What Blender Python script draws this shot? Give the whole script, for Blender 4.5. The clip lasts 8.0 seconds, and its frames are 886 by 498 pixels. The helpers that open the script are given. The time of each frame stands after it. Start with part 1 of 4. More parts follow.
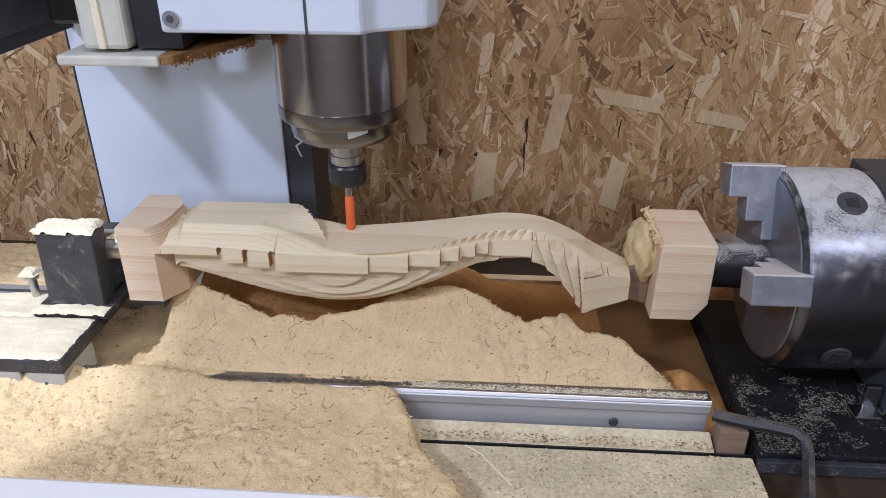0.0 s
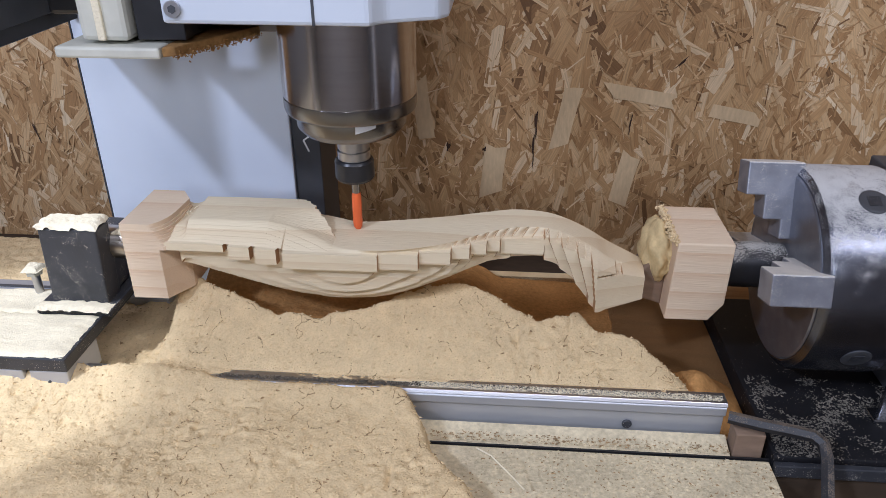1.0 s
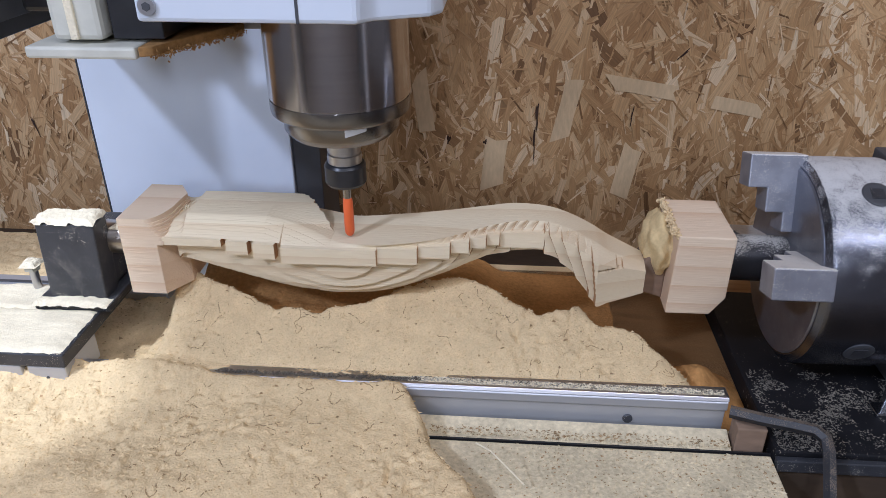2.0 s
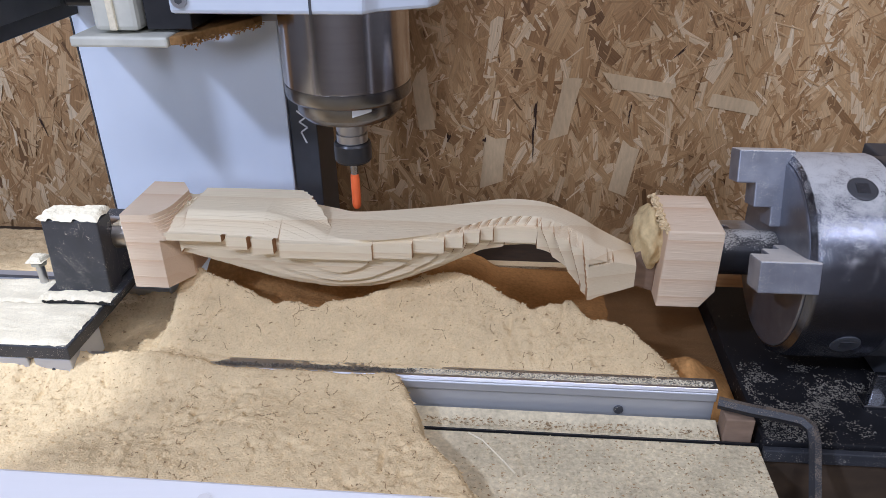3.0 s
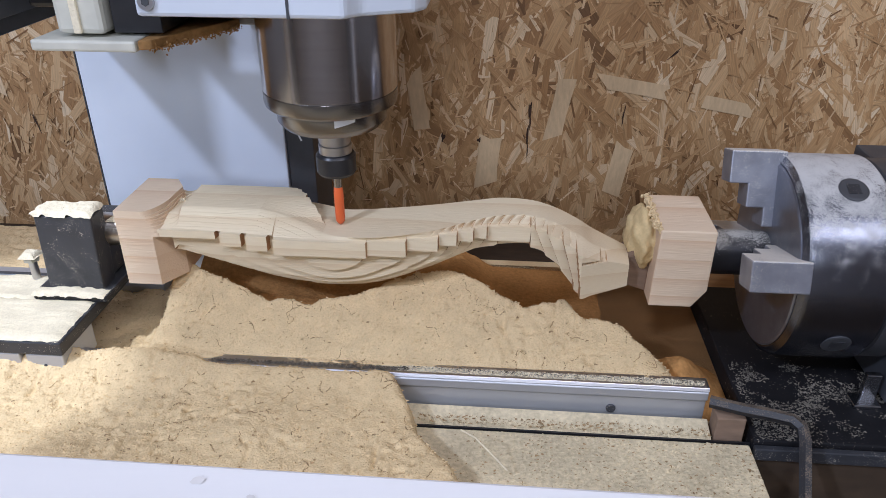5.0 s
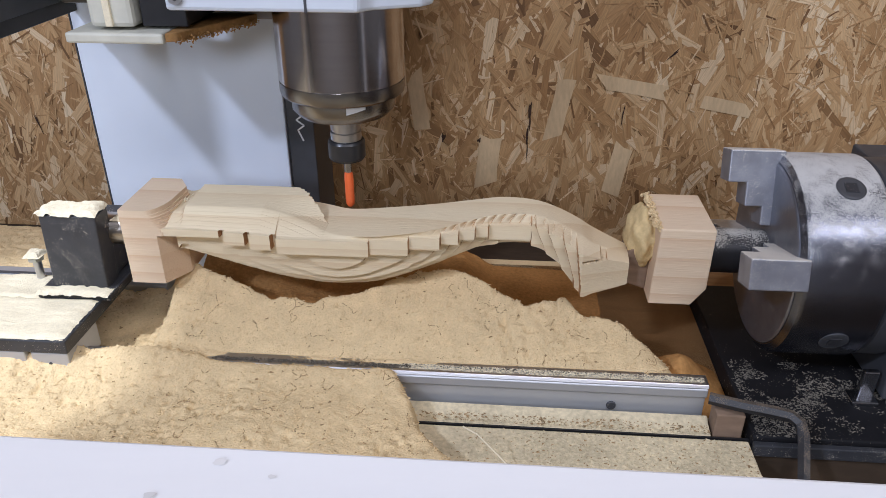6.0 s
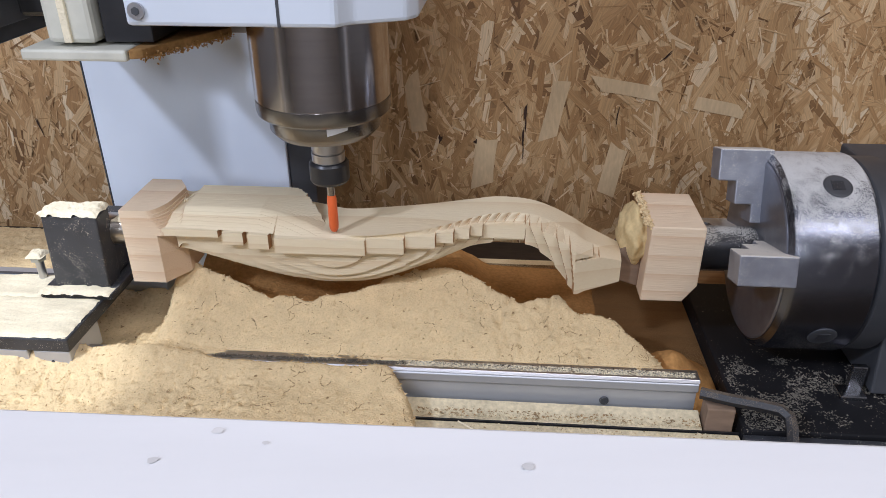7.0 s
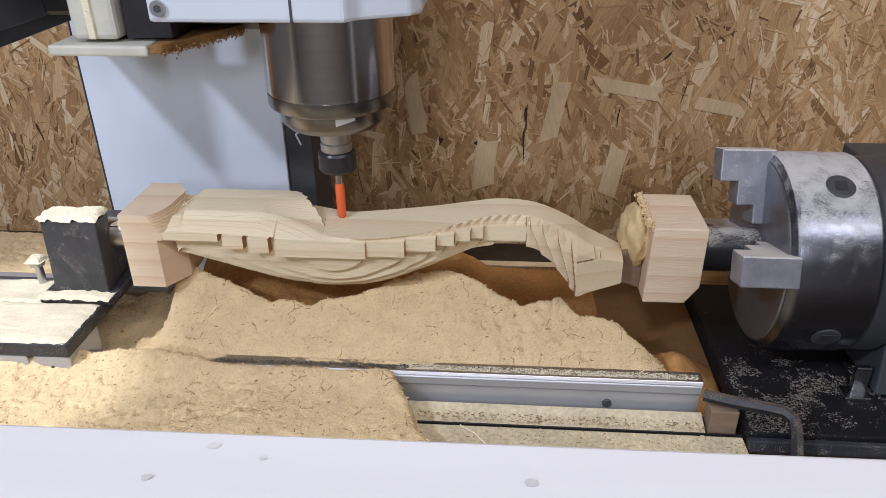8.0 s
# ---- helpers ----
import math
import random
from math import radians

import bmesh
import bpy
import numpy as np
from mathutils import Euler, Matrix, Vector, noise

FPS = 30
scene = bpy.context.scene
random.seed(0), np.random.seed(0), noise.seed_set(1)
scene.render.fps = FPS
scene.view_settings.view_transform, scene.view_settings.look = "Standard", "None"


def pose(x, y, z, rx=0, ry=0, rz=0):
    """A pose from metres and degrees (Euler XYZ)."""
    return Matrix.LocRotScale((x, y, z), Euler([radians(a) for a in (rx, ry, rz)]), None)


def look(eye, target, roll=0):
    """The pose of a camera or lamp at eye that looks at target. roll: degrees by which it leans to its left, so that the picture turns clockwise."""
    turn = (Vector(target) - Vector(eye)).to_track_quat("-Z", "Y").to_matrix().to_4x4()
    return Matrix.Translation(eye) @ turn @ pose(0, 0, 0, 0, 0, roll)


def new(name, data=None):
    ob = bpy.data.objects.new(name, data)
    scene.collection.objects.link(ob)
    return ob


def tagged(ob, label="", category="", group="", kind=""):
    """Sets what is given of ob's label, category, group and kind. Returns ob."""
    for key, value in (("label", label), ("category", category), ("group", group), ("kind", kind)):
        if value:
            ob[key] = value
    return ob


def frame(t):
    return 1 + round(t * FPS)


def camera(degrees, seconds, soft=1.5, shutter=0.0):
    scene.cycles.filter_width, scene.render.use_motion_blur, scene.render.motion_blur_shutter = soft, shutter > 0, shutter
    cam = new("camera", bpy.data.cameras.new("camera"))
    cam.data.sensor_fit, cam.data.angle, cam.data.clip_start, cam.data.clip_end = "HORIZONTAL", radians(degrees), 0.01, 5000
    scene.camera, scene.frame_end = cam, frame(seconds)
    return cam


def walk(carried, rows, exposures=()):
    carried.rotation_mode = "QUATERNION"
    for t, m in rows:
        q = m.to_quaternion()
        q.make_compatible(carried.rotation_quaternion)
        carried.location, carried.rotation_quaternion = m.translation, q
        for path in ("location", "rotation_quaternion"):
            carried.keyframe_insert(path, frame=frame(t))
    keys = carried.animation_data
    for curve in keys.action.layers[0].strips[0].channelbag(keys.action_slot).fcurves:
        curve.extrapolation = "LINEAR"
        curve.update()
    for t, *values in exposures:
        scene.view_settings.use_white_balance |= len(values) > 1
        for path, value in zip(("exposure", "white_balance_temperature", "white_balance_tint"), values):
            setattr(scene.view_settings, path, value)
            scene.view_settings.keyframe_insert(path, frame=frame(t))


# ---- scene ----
cam = camera(61.7, 8.0, soft=0.8)
PATH = [
    (0, (0.053, -0.61, 0.455), (-0.067, 1.16, -0.467), 0.0),
    (0.5, (0.05, -0.602, 0.453), (-0.073, 1.162, -0.48), 0.1),
    (1, (0.046, -0.597, 0.452), (-0.083, 1.165, -0.486), 0.1),
    (1.5, (0.044, -0.589, 0.45), (-0.083, 1.164, -0.503), -0.0),
    (3, (0.062, -0.606, 0.454), (-0.096, 1.144, -0.502), -0.6),
    (3.5, (0.06, -0.609, 0.454), (-0.092, 1.144, -0.496), -0.4),
    (4, (0.061, -0.604, 0.452), (-0.087, 1.151, -0.494), -0.5),
    (4.5, (0.063, -0.606, 0.452), (-0.083, 1.147, -0.501), -0.1),
    (6, (0.06, -0.615, 0.453), (-0.078, 1.14, -0.497), -0.0),
    (6.5, (0.064, -0.621, 0.454), (-0.074, 1.135, -0.493), -0.0),
    (7, (0.065, -0.627, 0.455), (-0.073, 1.132, -0.488), -0.2),
    (7.5, (0.064, -0.624, 0.454), (-0.073, 1.135, -0.487), -0.4),
    (8, (0.065, -0.623, 0.455), (-0.076, 1.136, -0.486), -0.6),
]
walk(cam, [(t, look(Vector(eye), Vector(target), roll)) for t, eye, target, roll in PATH],
     exposures=((0, -0.20, 6200, 13), (1.5, -0.20, 6050, 13), (3, -0.22, 5850, 14), (4.5, -0.20, 5950, 13), (6, -0.18, 6350, 12), (7, -0.15, 6450, 11), (8, -0.15, 6600, 11)))

# world and lamps ----------------------------------------------------------
world = bpy.data.worlds.new("room_air")
world.use_nodes = True
world.node_tree.nodes["Background"].inputs[0].default_value = (0.75, 0.85, 1.0, 1)
world.node_tree.nodes["Background"].inputs[1].default_value = 0.10
scene.world = world


def area_lamp(name, eye, target, size_x, size_y, watts, colour):
    data = bpy.data.lights.new(name, "AREA")
    data.shape, data.size, data.size_y, data.energy, data.color = "RECTANGLE", size_x, size_y, watts, colour
    ob = new(name, data)
    ob.matrix_world = look(eye, target)
    return ob


area_lamp("ceiling_lamp_front", (0.34, -1.30, 1.82), (0.0, 0.0, 0.15), 1.1, 0.40, 14, (0.91, 0.905, 1.0))
area_lamp("ceiling_lamp_right", (1.10, -1.10, 1.72), (0.0, -0.05, 0.1), 0.8, 0.35, 9, (0.92, 0.92, 1.0))
area_lamp("ceiling_lamp_left", (-1.25, -1.45, 1.55), (-0.1, 0.0, 0.15), 0.14, 0.14, 27, (0.72, 0.80, 1.0))
area_lamp("wall_lamp_left", (-1.25, -2.1, 0.95), (-0.1, 0.1, 0.2), 0.06, 0.30, 9, (0.74, 0.82, 1.0))
area_lamp("wall_lamp_front", (-0.05, -2.4, 1.12), (0.1, 0.2, 0.15), 0.22, 0.40, 12, (0.84, 0.90, 1.0))
# Added spot with no known source: gives the bright pool on the left dust.
spot = bpy.data.lights.new("added_pool_spot", "SPOT")
spot.energy, spot.color, spot.spot_size, spot.spot_blend, spot.shadow_soft_size = 84, (0.86, 0.91, 1.0), radians(15), 0.3, 0.02
new("added_pool_spot", spot).matrix_world = look((-0.80, -0.62, 1.40), (-0.432, -0.068, 0.05))


# materials ----------------------------------------------------------------
def material(name, colour, rough=0.6, metal=0.0, grain=0.0, scale=60.0, stretch=(1, 1, 1), bump=0.0, bump_scale=None,
             spots=0.0, spot_colour=(0.7, 0.55, 0.33), spot_scale=350.0, settle=False, specular=0.5, film=0.05):
    """A node material: base colour varied by coarse and fine noise, optional fine bump and optional dust specks."""
    mat = bpy.data.materials.new(name)
    mat.use_nodes = True
    nodes, links = mat.node_tree.nodes, mat.node_tree.links
    bsdf = nodes["Principled BSDF"]
    bsdf.inputs["Roughness"].default_value, bsdf.inputs["Metallic"].default_value = rough, metal
    bsdf.inputs["Specular IOR Level"].default_value = specular
    coord = nodes.new("ShaderNodeTexCoord")
    mapping = nodes.new("ShaderNodeMapping")
    mapping.inputs["Scale"].default_value = stretch
    links.new(coord.outputs["Object"], mapping.inputs["Vector"])

    def noise_node(sc, detail=4.0):
        n = nodes.new("ShaderNodeTexNoise")
        n.inputs["Scale"].default_value, n.inputs["Detail"].default_value = sc, detail
        links.new(mapping.outputs["Vector"], n.inputs["Vector"])
        return n

    fine, coarse = noise_node(scale), noise_node(scale / 9)
    add = nodes.new("ShaderNodeMath")
    add.operation = "ADD"
    links.new(fine.outputs["Fac"], add.inputs[0])
    links.new(coarse.outputs["Fac"], add.inputs[1])
    span = nodes.new("ShaderNodeMapRange")
    span.inputs["From Min"].default_value, span.inputs["From Max"].default_value = 0.7, 1.3
    span.inputs["To Min"].default_value, span.inputs["To Max"].default_value = 1 - grain, 1 + grain
    links.new(add.outputs[0], span.inputs["Value"])
    vary = nodes.new("ShaderNodeVectorMath")
    vary.operation = "SCALE"
    vary.inputs[0].default_value = colour
    links.new(span.outputs[0], vary.inputs["Scale"])
    out = vary.outputs[0]
    if spots:
        s = noise_node(spot_scale, 2.0)
        big = noise_node(spot_scale / 14, 3.0)
        both = nodes.new("ShaderNodeMath")
        both.operation = "MULTIPLY_ADD"
        both.inputs[1].default_value = 0.5
        links.new(big.outputs["Fac"], both.inputs[0])
        links.new(s.outputs["Fac"], both.inputs[2])
        ramp = nodes.new("ShaderNodeMapRange")
        ramp.inputs["From Min"].default_value, ramp.inputs["From Max"].default_value = 1.005 - film / 2 - spots * 0.35, 1.005 + film / 2 - spots * 0.35
        level = both.outputs[0]
        if settle:
            # dust lies on upward faces
            geo = nodes.new("ShaderNodeNewGeometry")
            split = nodes.new("ShaderNodeSeparateXYZ")
            links.new(geo.outputs["Normal"], split.inputs[0])
            lie = nodes.new("ShaderNodeMath")
            lie.operation = "MULTIPLY_ADD"
            lie.inputs[1].default_value = 0.55
            links.new(split.outputs["Z"], lie.inputs[0])
            links.new(level, lie.inputs[2])
            less = nodes.new("ShaderNodeMath")
            less.operation = "SUBTRACT"
            less.inputs[1].default_value = 0.34
            links.new(lie.outputs[0], less.inputs[0])
            level = less.outputs[0]
        links.new(level, ramp.inputs["Value"])
        mix = nodes.new("ShaderNodeMix")
        mix.data_type = "RGBA"
        links.new(ramp.outputs[0], mix.inputs["Factor"])
        links.new(out, mix.inputs["A"])
        mix.inputs["B"].default_value = (*spot_colour, 1)
        out = mix.outputs["Result"]
        rmix = nodes.new("ShaderNodeMapRange")
        rmix.inputs["To Min"].default_value, rmix.inputs["To Max"].default_value = rough, 0.95
        links.new(ramp.outputs[0], rmix.inputs["Value"])
        links.new(rmix.outputs[0], bsdf.inputs["Roughness"])
        mmix = nodes.new("ShaderNodeMapRange")
        mmix.inputs["To Min"].default_value, mmix.inputs["To Max"].default_value = metal, 0.0
        links.new(ramp.outputs[0], mmix.inputs["Value"])
        links.new(mmix.outputs[0], bsdf.inputs["Metallic"])
    links.new(out, bsdf.inputs["Base Color"])
    if bump:
        b = nodes.new("ShaderNodeBump")
        b.inputs["Strength"].default_value, b.inputs["Distance"].default_value = bump, 0.001
        links.new(noise_node(bump_scale or scale * 2, 5.0).outputs["Fac"], b.inputs["Height"])
        links.new(b.outputs["Normal"], bsdf.inputs["Normal"])
    return mat


def wood_material(name, pale, dark, ring=90.0, warp=0.02, rough=0.62, along=(0.06, 1, 1), contrast=1.0, end=(0.5, 0.32, 0.17)):
    """Softwood: growth rings round an axis along x, lightly warped, with fine fibre."""
    mat = bpy.data.materials.new(name)
    mat.use_nodes = True
    nodes, links = mat.node_tree.nodes, mat.node_tree.links
    bsdf = nodes["Principled BSDF"]
    bsdf.inputs["Roughness"].default_value = rough
    bsdf.inputs["Specular IOR Level"].default_value = 0.25
    coord = nodes.new("ShaderNodeTexCoord")
    mapping = nodes.new("ShaderNodeMapping")
    mapping.inputs["Scale"].default_value = along
    mapping.inputs["Location"].default_value = (0.0, 0.035, -0.085)
    links.new(coord.outputs["Object"], mapping.inputs["Vector"])
    wave = nodes.new("ShaderNodeTexWave")
    wave.wave_type, wave.rings_direction, wave.wave_profile = "RINGS", "X", "SAW"
    wave.inputs["Scale"].default_value = ring
    wave.inputs["Distortion"].default_value = 2.2
    wave.inputs["Detail"].default_value = 2.0
    wave.inputs["Detail Scale"].default_value = warp * 50
    links.new(mapping.outputs["Vector"], wave.inputs["Vector"])
    fibre = nodes.new("ShaderNodeTexNoise")
    fmap = nodes.new("ShaderNodeMapping")
    fmap.inputs["Scale"].default_value = (40, 700, 700)
    links.new(coord.outputs["Object"], fmap.inputs["Vector"])
    links.new(fmap.outputs["Vector"], fibre.inputs["Vector"])
    fibre.inputs["Scale"].default_value = 1.0
    fac = nodes.new("ShaderNodeMath")
    fac.operation = "MULTIPLY_ADD"
    fac.inputs[1].default_value = 0.30
    power = nodes.new("ShaderNodeMath")
    power.operation = "POWER"
    power.inputs[1].default_value = 3.0
    links.new(wave.outputs["Fac"], power.inputs[0])
    scaled = nodes.new("ShaderNodeMath")
    scaled.operation = "MULTIPLY"
    scaled.inputs[1].default_value = contrast
    links.new(power.outputs[0], scaled.inputs[0])
    links.new(fibre.outputs["Fac"], fac.inputs[0])
    links.new(scaled.outputs[0], fac.inputs[2])
    mix = nodes.new("ShaderNodeMix")
    mix.data_type = "RGBA"
    mix.inputs["A"].default_value, mix.inputs["B"].default_value = (*pale, 1), (*dark, 1)
    links.new(fac.outputs[0], mix.inputs["Factor"])
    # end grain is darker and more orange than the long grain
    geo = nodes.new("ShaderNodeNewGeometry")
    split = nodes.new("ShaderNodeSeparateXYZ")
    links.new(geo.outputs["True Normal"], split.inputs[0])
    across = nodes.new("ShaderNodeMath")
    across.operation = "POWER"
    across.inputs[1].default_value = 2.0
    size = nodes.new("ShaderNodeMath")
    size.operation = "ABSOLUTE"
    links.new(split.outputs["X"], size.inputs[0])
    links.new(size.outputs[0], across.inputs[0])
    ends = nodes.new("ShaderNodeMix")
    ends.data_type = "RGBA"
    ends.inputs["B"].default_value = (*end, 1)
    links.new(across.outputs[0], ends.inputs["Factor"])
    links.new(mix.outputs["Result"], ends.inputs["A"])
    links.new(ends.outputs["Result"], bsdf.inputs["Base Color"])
    b = nodes.new("ShaderNodeBump")
    b.inputs["Strength"].default_value, b.inputs["Distance"].default_value = 0.5, 0.0010
    links.new(fibre.outputs["Fac"], b.inputs["Height"])
    links.new(b.outputs["Normal"], bsdf.inputs["Normal"])
    return mat


def strand_material():
    """Wood strands of the board, each of its own tone."""
    mat = bpy.data.materials.new("osb_strands")
    mat.use_nodes = True
    nodes, links = mat.node_tree.nodes, mat.node_tree.links
    bsdf = nodes["Principled BSDF"]
    bsdf.inputs["Roughness"].default_value = 0.55
    geo = nodes.new("ShaderNodeNewGeometry")
    ramp = nodes.new("ShaderNodeValToRGB")
    tones = ((0.0, (0.17, 0.085, 0.034)), (0.06, (0.40, 0.22, 0.092)), (0.5, (0.55, 0.335, 0.155)), (0.85, (0.66, 0.44, 0.23)), (1.0, (0.80, 0.62, 0.40)))
    for n, (place, tone) in enumerate(tones):
        e = ramp.color_ramp.elements[n] if n < 2 else ramp.color_ramp.elements.new(place)
        e.position, e.color = place, (*tone, 1)
    links.new(geo.outputs["Random Per Island"], ramp.inputs["Fac"])
    coord = nodes.new("ShaderNodeTexCoord")
    n1 = nodes.new("ShaderNodeTexNoise")
    n1.inputs["Scale"].default_value, n1.inputs["Detail"].default_value = 160, 5
    lengthwise = nodes.new("ShaderNodeMapping")
    lengthwise.inputs["Scale"].default_value = (0.18, 3.2, 1)
    links.new(coord.outputs["UV"], lengthwise.inputs["Vector"])
    links.new(lengthwise.outputs["Vector"], n1.inputs["Vector"])
    span = nodes.new("ShaderNodeMapRange")
    span.inputs["From Min"].default_value, span.inputs["From Max"].default_value = 0.3, 0.7
    span.inputs["To Min"].default_value, span.inputs["To Max"].default_value = 0.80, 1.16
    links.new(n1.outputs["Fac"], span.inputs["Value"])
    vary = nodes.new("ShaderNodeVectorMath")
    vary.operation = "SCALE"
    links.new(ramp.outputs["Color"], vary.inputs[0])
    links.new(span.outputs[0], vary.inputs["Scale"])
    links.new(vary.outputs[0], bsdf.inputs["Base Color"])
    b = nodes.new("ShaderNodeBump")
    b.inputs["Strength"].default_value, b.inputs["Distance"].default_value = 0.4, 0.001
    links.new(n1.outputs["Fac"], b.inputs["Height"])
    links.new(b.outputs["Normal"], bsdf.inputs["Normal"])
    return mat


M_OSB = material("osb_board", (0.40, 0.23, 0.10), 0.6, grain=0.35, scale=70, stretch=(2.2, 1, 0.8), bump=0.5)
M_STRAND = strand_material()
M_PALE_STRAND = material("pale_strand_wood", (0.70, 0.52, 0.31), 0.6, grain=0.12, scale=220, stretch=(1, 1, 0.3), bump=0.3)
M_BARK = material("dark_bark", (0.05, 0.025, 0.015), 0.8, grain=0.3, scale=200)
M_DUST = material("sawdust", (0.71, 0.545, 0.315), 0.95, grain=0.10, scale=500, bump=0.9, bump_scale=600, specular=0.1)
M_DUST_PALE = material("pale_sawdust", (0.78, 0.70, 0.52), 0.95, grain=0.10, scale=380, bump=0.9, bump_scale=800, specular=0.1)
M_GREY_DUST = material("grey_dust", (0.17, 0.155, 0.13), 0.95, grain=0.3, scale=300, specular=0.1)
M_CRUMB = material("dark_crumbs", (0.33, 0.22, 0.11), 0.9, grain=0.4, scale=300)
M_BLACKISH_CRUMB = material("blackish_crumbs", (0.10, 0.085, 0.065), 0.9, grain=0.4, scale=300)
# this brown holds the shade on the dust under the work
M_SHADE_BROWN_DUST = material("shade_browned_sawdust", (0.49, 0.255, 0.090), 0.95, grain=0.22, scale=260, bump=0.9, bump_scale=420, specular=0.1)
M_CAKE = material("caked_sawdust", (0.36, 0.20, 0.08), 0.95, grain=0.3, scale=200, specular=0.1)
M_PINE = wood_material("pine_block", (0.78, 0.64, 0.47), (0.64, 0.43, 0.27), ring=17, contrast=0.60, end=(0.70, 0.52, 0.36))
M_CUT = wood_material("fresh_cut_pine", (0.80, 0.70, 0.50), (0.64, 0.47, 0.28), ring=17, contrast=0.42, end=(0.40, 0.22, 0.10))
M_RESIN = material("packed_dust", (0.66, 0.50, 0.26), 0.95, grain=0.12, scale=300, bump=0.7, bump_scale=700, specular=0.1)
M_WHITE = material("white_paint", (0.72, 0.79, 0.90), 0.42, grain=0.03, scale=18)
M_COVER = material("cover_plastic", (0.60, 0.65, 0.72), 0.32, grain=0.03, scale=14)
M_DIRTY = material("dirty_cream_plastic", (0.55, 0.54, 0.46), 0.6, grain=0.18, scale=40)
M_BLACK = material("black_steel", (0.035, 0.037, 0.043), 0.42, grain=0.3, scale=60, bump=0.2, spots=0.16, spot_scale=1100, spot_colour=(0.5, 0.46, 0.38))
M_DARK = material("dark_grey_paint", (0.055, 0.058, 0.065), 0.5, grain=0.2, scale=40)
M_DUSTY_BLACK = material("dusty_black_steel", (0.009, 0.009, 0.011), 0.65, specular=0.25, grain=0.3, scale=50, spots=0.10, spot_scale=500, spot_colour=(0.26, 0.23, 0.19))
M_KEY = material("dusty_dark_steel", (0.022, 0.022, 0.025), 0.5, metal=0.0, grain=0.2, scale=60, spots=0.32, spot_scale=1500, spot_colour=(0.17, 0.135, 0.10), settle=True)
M_NUT = material("black_oxide_steel", (0.02, 0.02, 0.022), 0.35, grain=0.25, scale=80)
M_STEEL = material("brushed_steel", (0.59, 0.56, 0.555), 0.16, metal=1.0, grain=0.06, scale=30, stretch=(1, 1, 8))
M_FLANGE = material("dull_steel", (0.25, 0.245, 0.25), 0.26, metal=1.0, grain=0.08, scale=60)
M_CHROME = material("bright_steel", (0.55, 0.55, 0.57), 0.34, metal=1.0, grain=0.05, scale=40)
M_RUST = material("stained_steel", (0.46, 0.42, 0.38), 0.3, metal=1.0, grain=0.3, scale=70)
M_CHUCK = material("chuck_steel", (0.42, 0.43, 0.46), 0.26, metal=1.0, grain=0.10, scale=50, stretch=(0.2, 1, 1))
M_BAFFLE = material("dull_grey_plate", (0.30, 0.275, 0.26), 0.7, grain=0.15, scale=40)
M_CHUCK_DUST = material("dusty_chuck_steel", (0.20, 0.21, 0.25), 0.27, metal=1.0, grain=0.12, scale=50, spots=0.56, spot_scale=1200, spot_colour=(0.55, 0.545, 0.53), settle=True, film=0.13)
M_CHUCK_FACE = material("chuck_face_steel", (0.28, 0.29, 0.33), 0.36, metal=0.85, grain=0.15, scale=60, spots=0.16, spot_scale=1300, spot_colour=(0.5, 0.49, 0.47))
M_ARBOR = material("dusty_black_stub", (0.015, 0.015, 0.018), 0.45, grain=0.3, scale=60, spots=0.36, spot_scale=900, spot_colour=(0.5, 0.48, 0.44), settle=True)
M_JAW = material("jaw_steel", (0.30, 0.31, 0.35), 0.42, metal=0.5, grain=0.25, scale=60, film=0.15, spots=0.74, spot_scale=1300, spot_colour=(0.66, 0.63, 0.57), settle=True)
M_ALU = material("aluminium", (0.50, 0.52, 0.56), 0.42, metal=0.6, grain=0.05, scale=40, stretch=(0.1, 1, 1))
M_BOARD = material("dusty_board", (0.63, 0.54, 0.365), 0.95, grain=0.25, scale=260, bump=1.0, bump_scale=330, specular=0.1)
M_BED = material("stained_bed_wood", (0.31, 0.165, 0.062), 0.75, grain=0.3, scale=60, stretch=(0.3, 2, 1), bump=0.3)
M_BIT = material("orange_coated_cutter", (0.72, 0.13, 0.035), 0.4, grain=0.25, scale=90, stretch=(1, 1, 0.15))
M_CARBIDE = material("carbide_shank", (0.35, 0.34, 0.34), 0.25, metal=1.0, grain=0.05)
M_PLANK = material("pale_planed_wood", (0.72, 0.72, 0.725), 0.7, grain=0.05, scale=60, stretch=(0.15, 1, 1), bump=0.1)
M_KNOT = material("wood_knot", (0.57, 0.56, 0.55), 0.7, grain=0.2)
M_CHALK = material("white_marker", (0.8, 0.8, 0.8), 0.8, grain=0.1)
M_SCRAP_SHADED_NECK = material("dusty_scrap_shaded_neck_wood", (0.24, 0.165, 0.115), 0.9, specular=0.15, grain=0.25, scale=120, stretch=(0.3, 1, 1), bump=0.3)
M_BENCH = material("dark_bench_board", (0.05, 0.031, 0.017), 0.8, grain=0.35, scale=60, stretch=(0.5, 1.5, 1), bump=0.3)
M_PLASTER = material("room_plaster", (0.29, 0.285, 0.28), 0.9, grain=0.06, scale=6)
M_REFLECTOR_WALL = material("pale_reflector_wall", (0.62, 0.61, 0.60), 0.9, grain=0.08, scale=6)
M_FLOOR = material("workshop_floor", (0.20, 0.17, 0.14), 0.8, grain=0.25, scale=8)


# mesh helpers ---------------------------------------------------------------
def mesh_object(name, bm, mat, parent=None, label=""):
    me = bpy.data.meshes.new(name)
    bm.to_mesh(me)
    bm.free()
    me.materials.append(mat)
    ob = new(name, me)
    if parent is not None:
        ob.parent = parent
    if label:
        tagged(ob, label)
    return ob


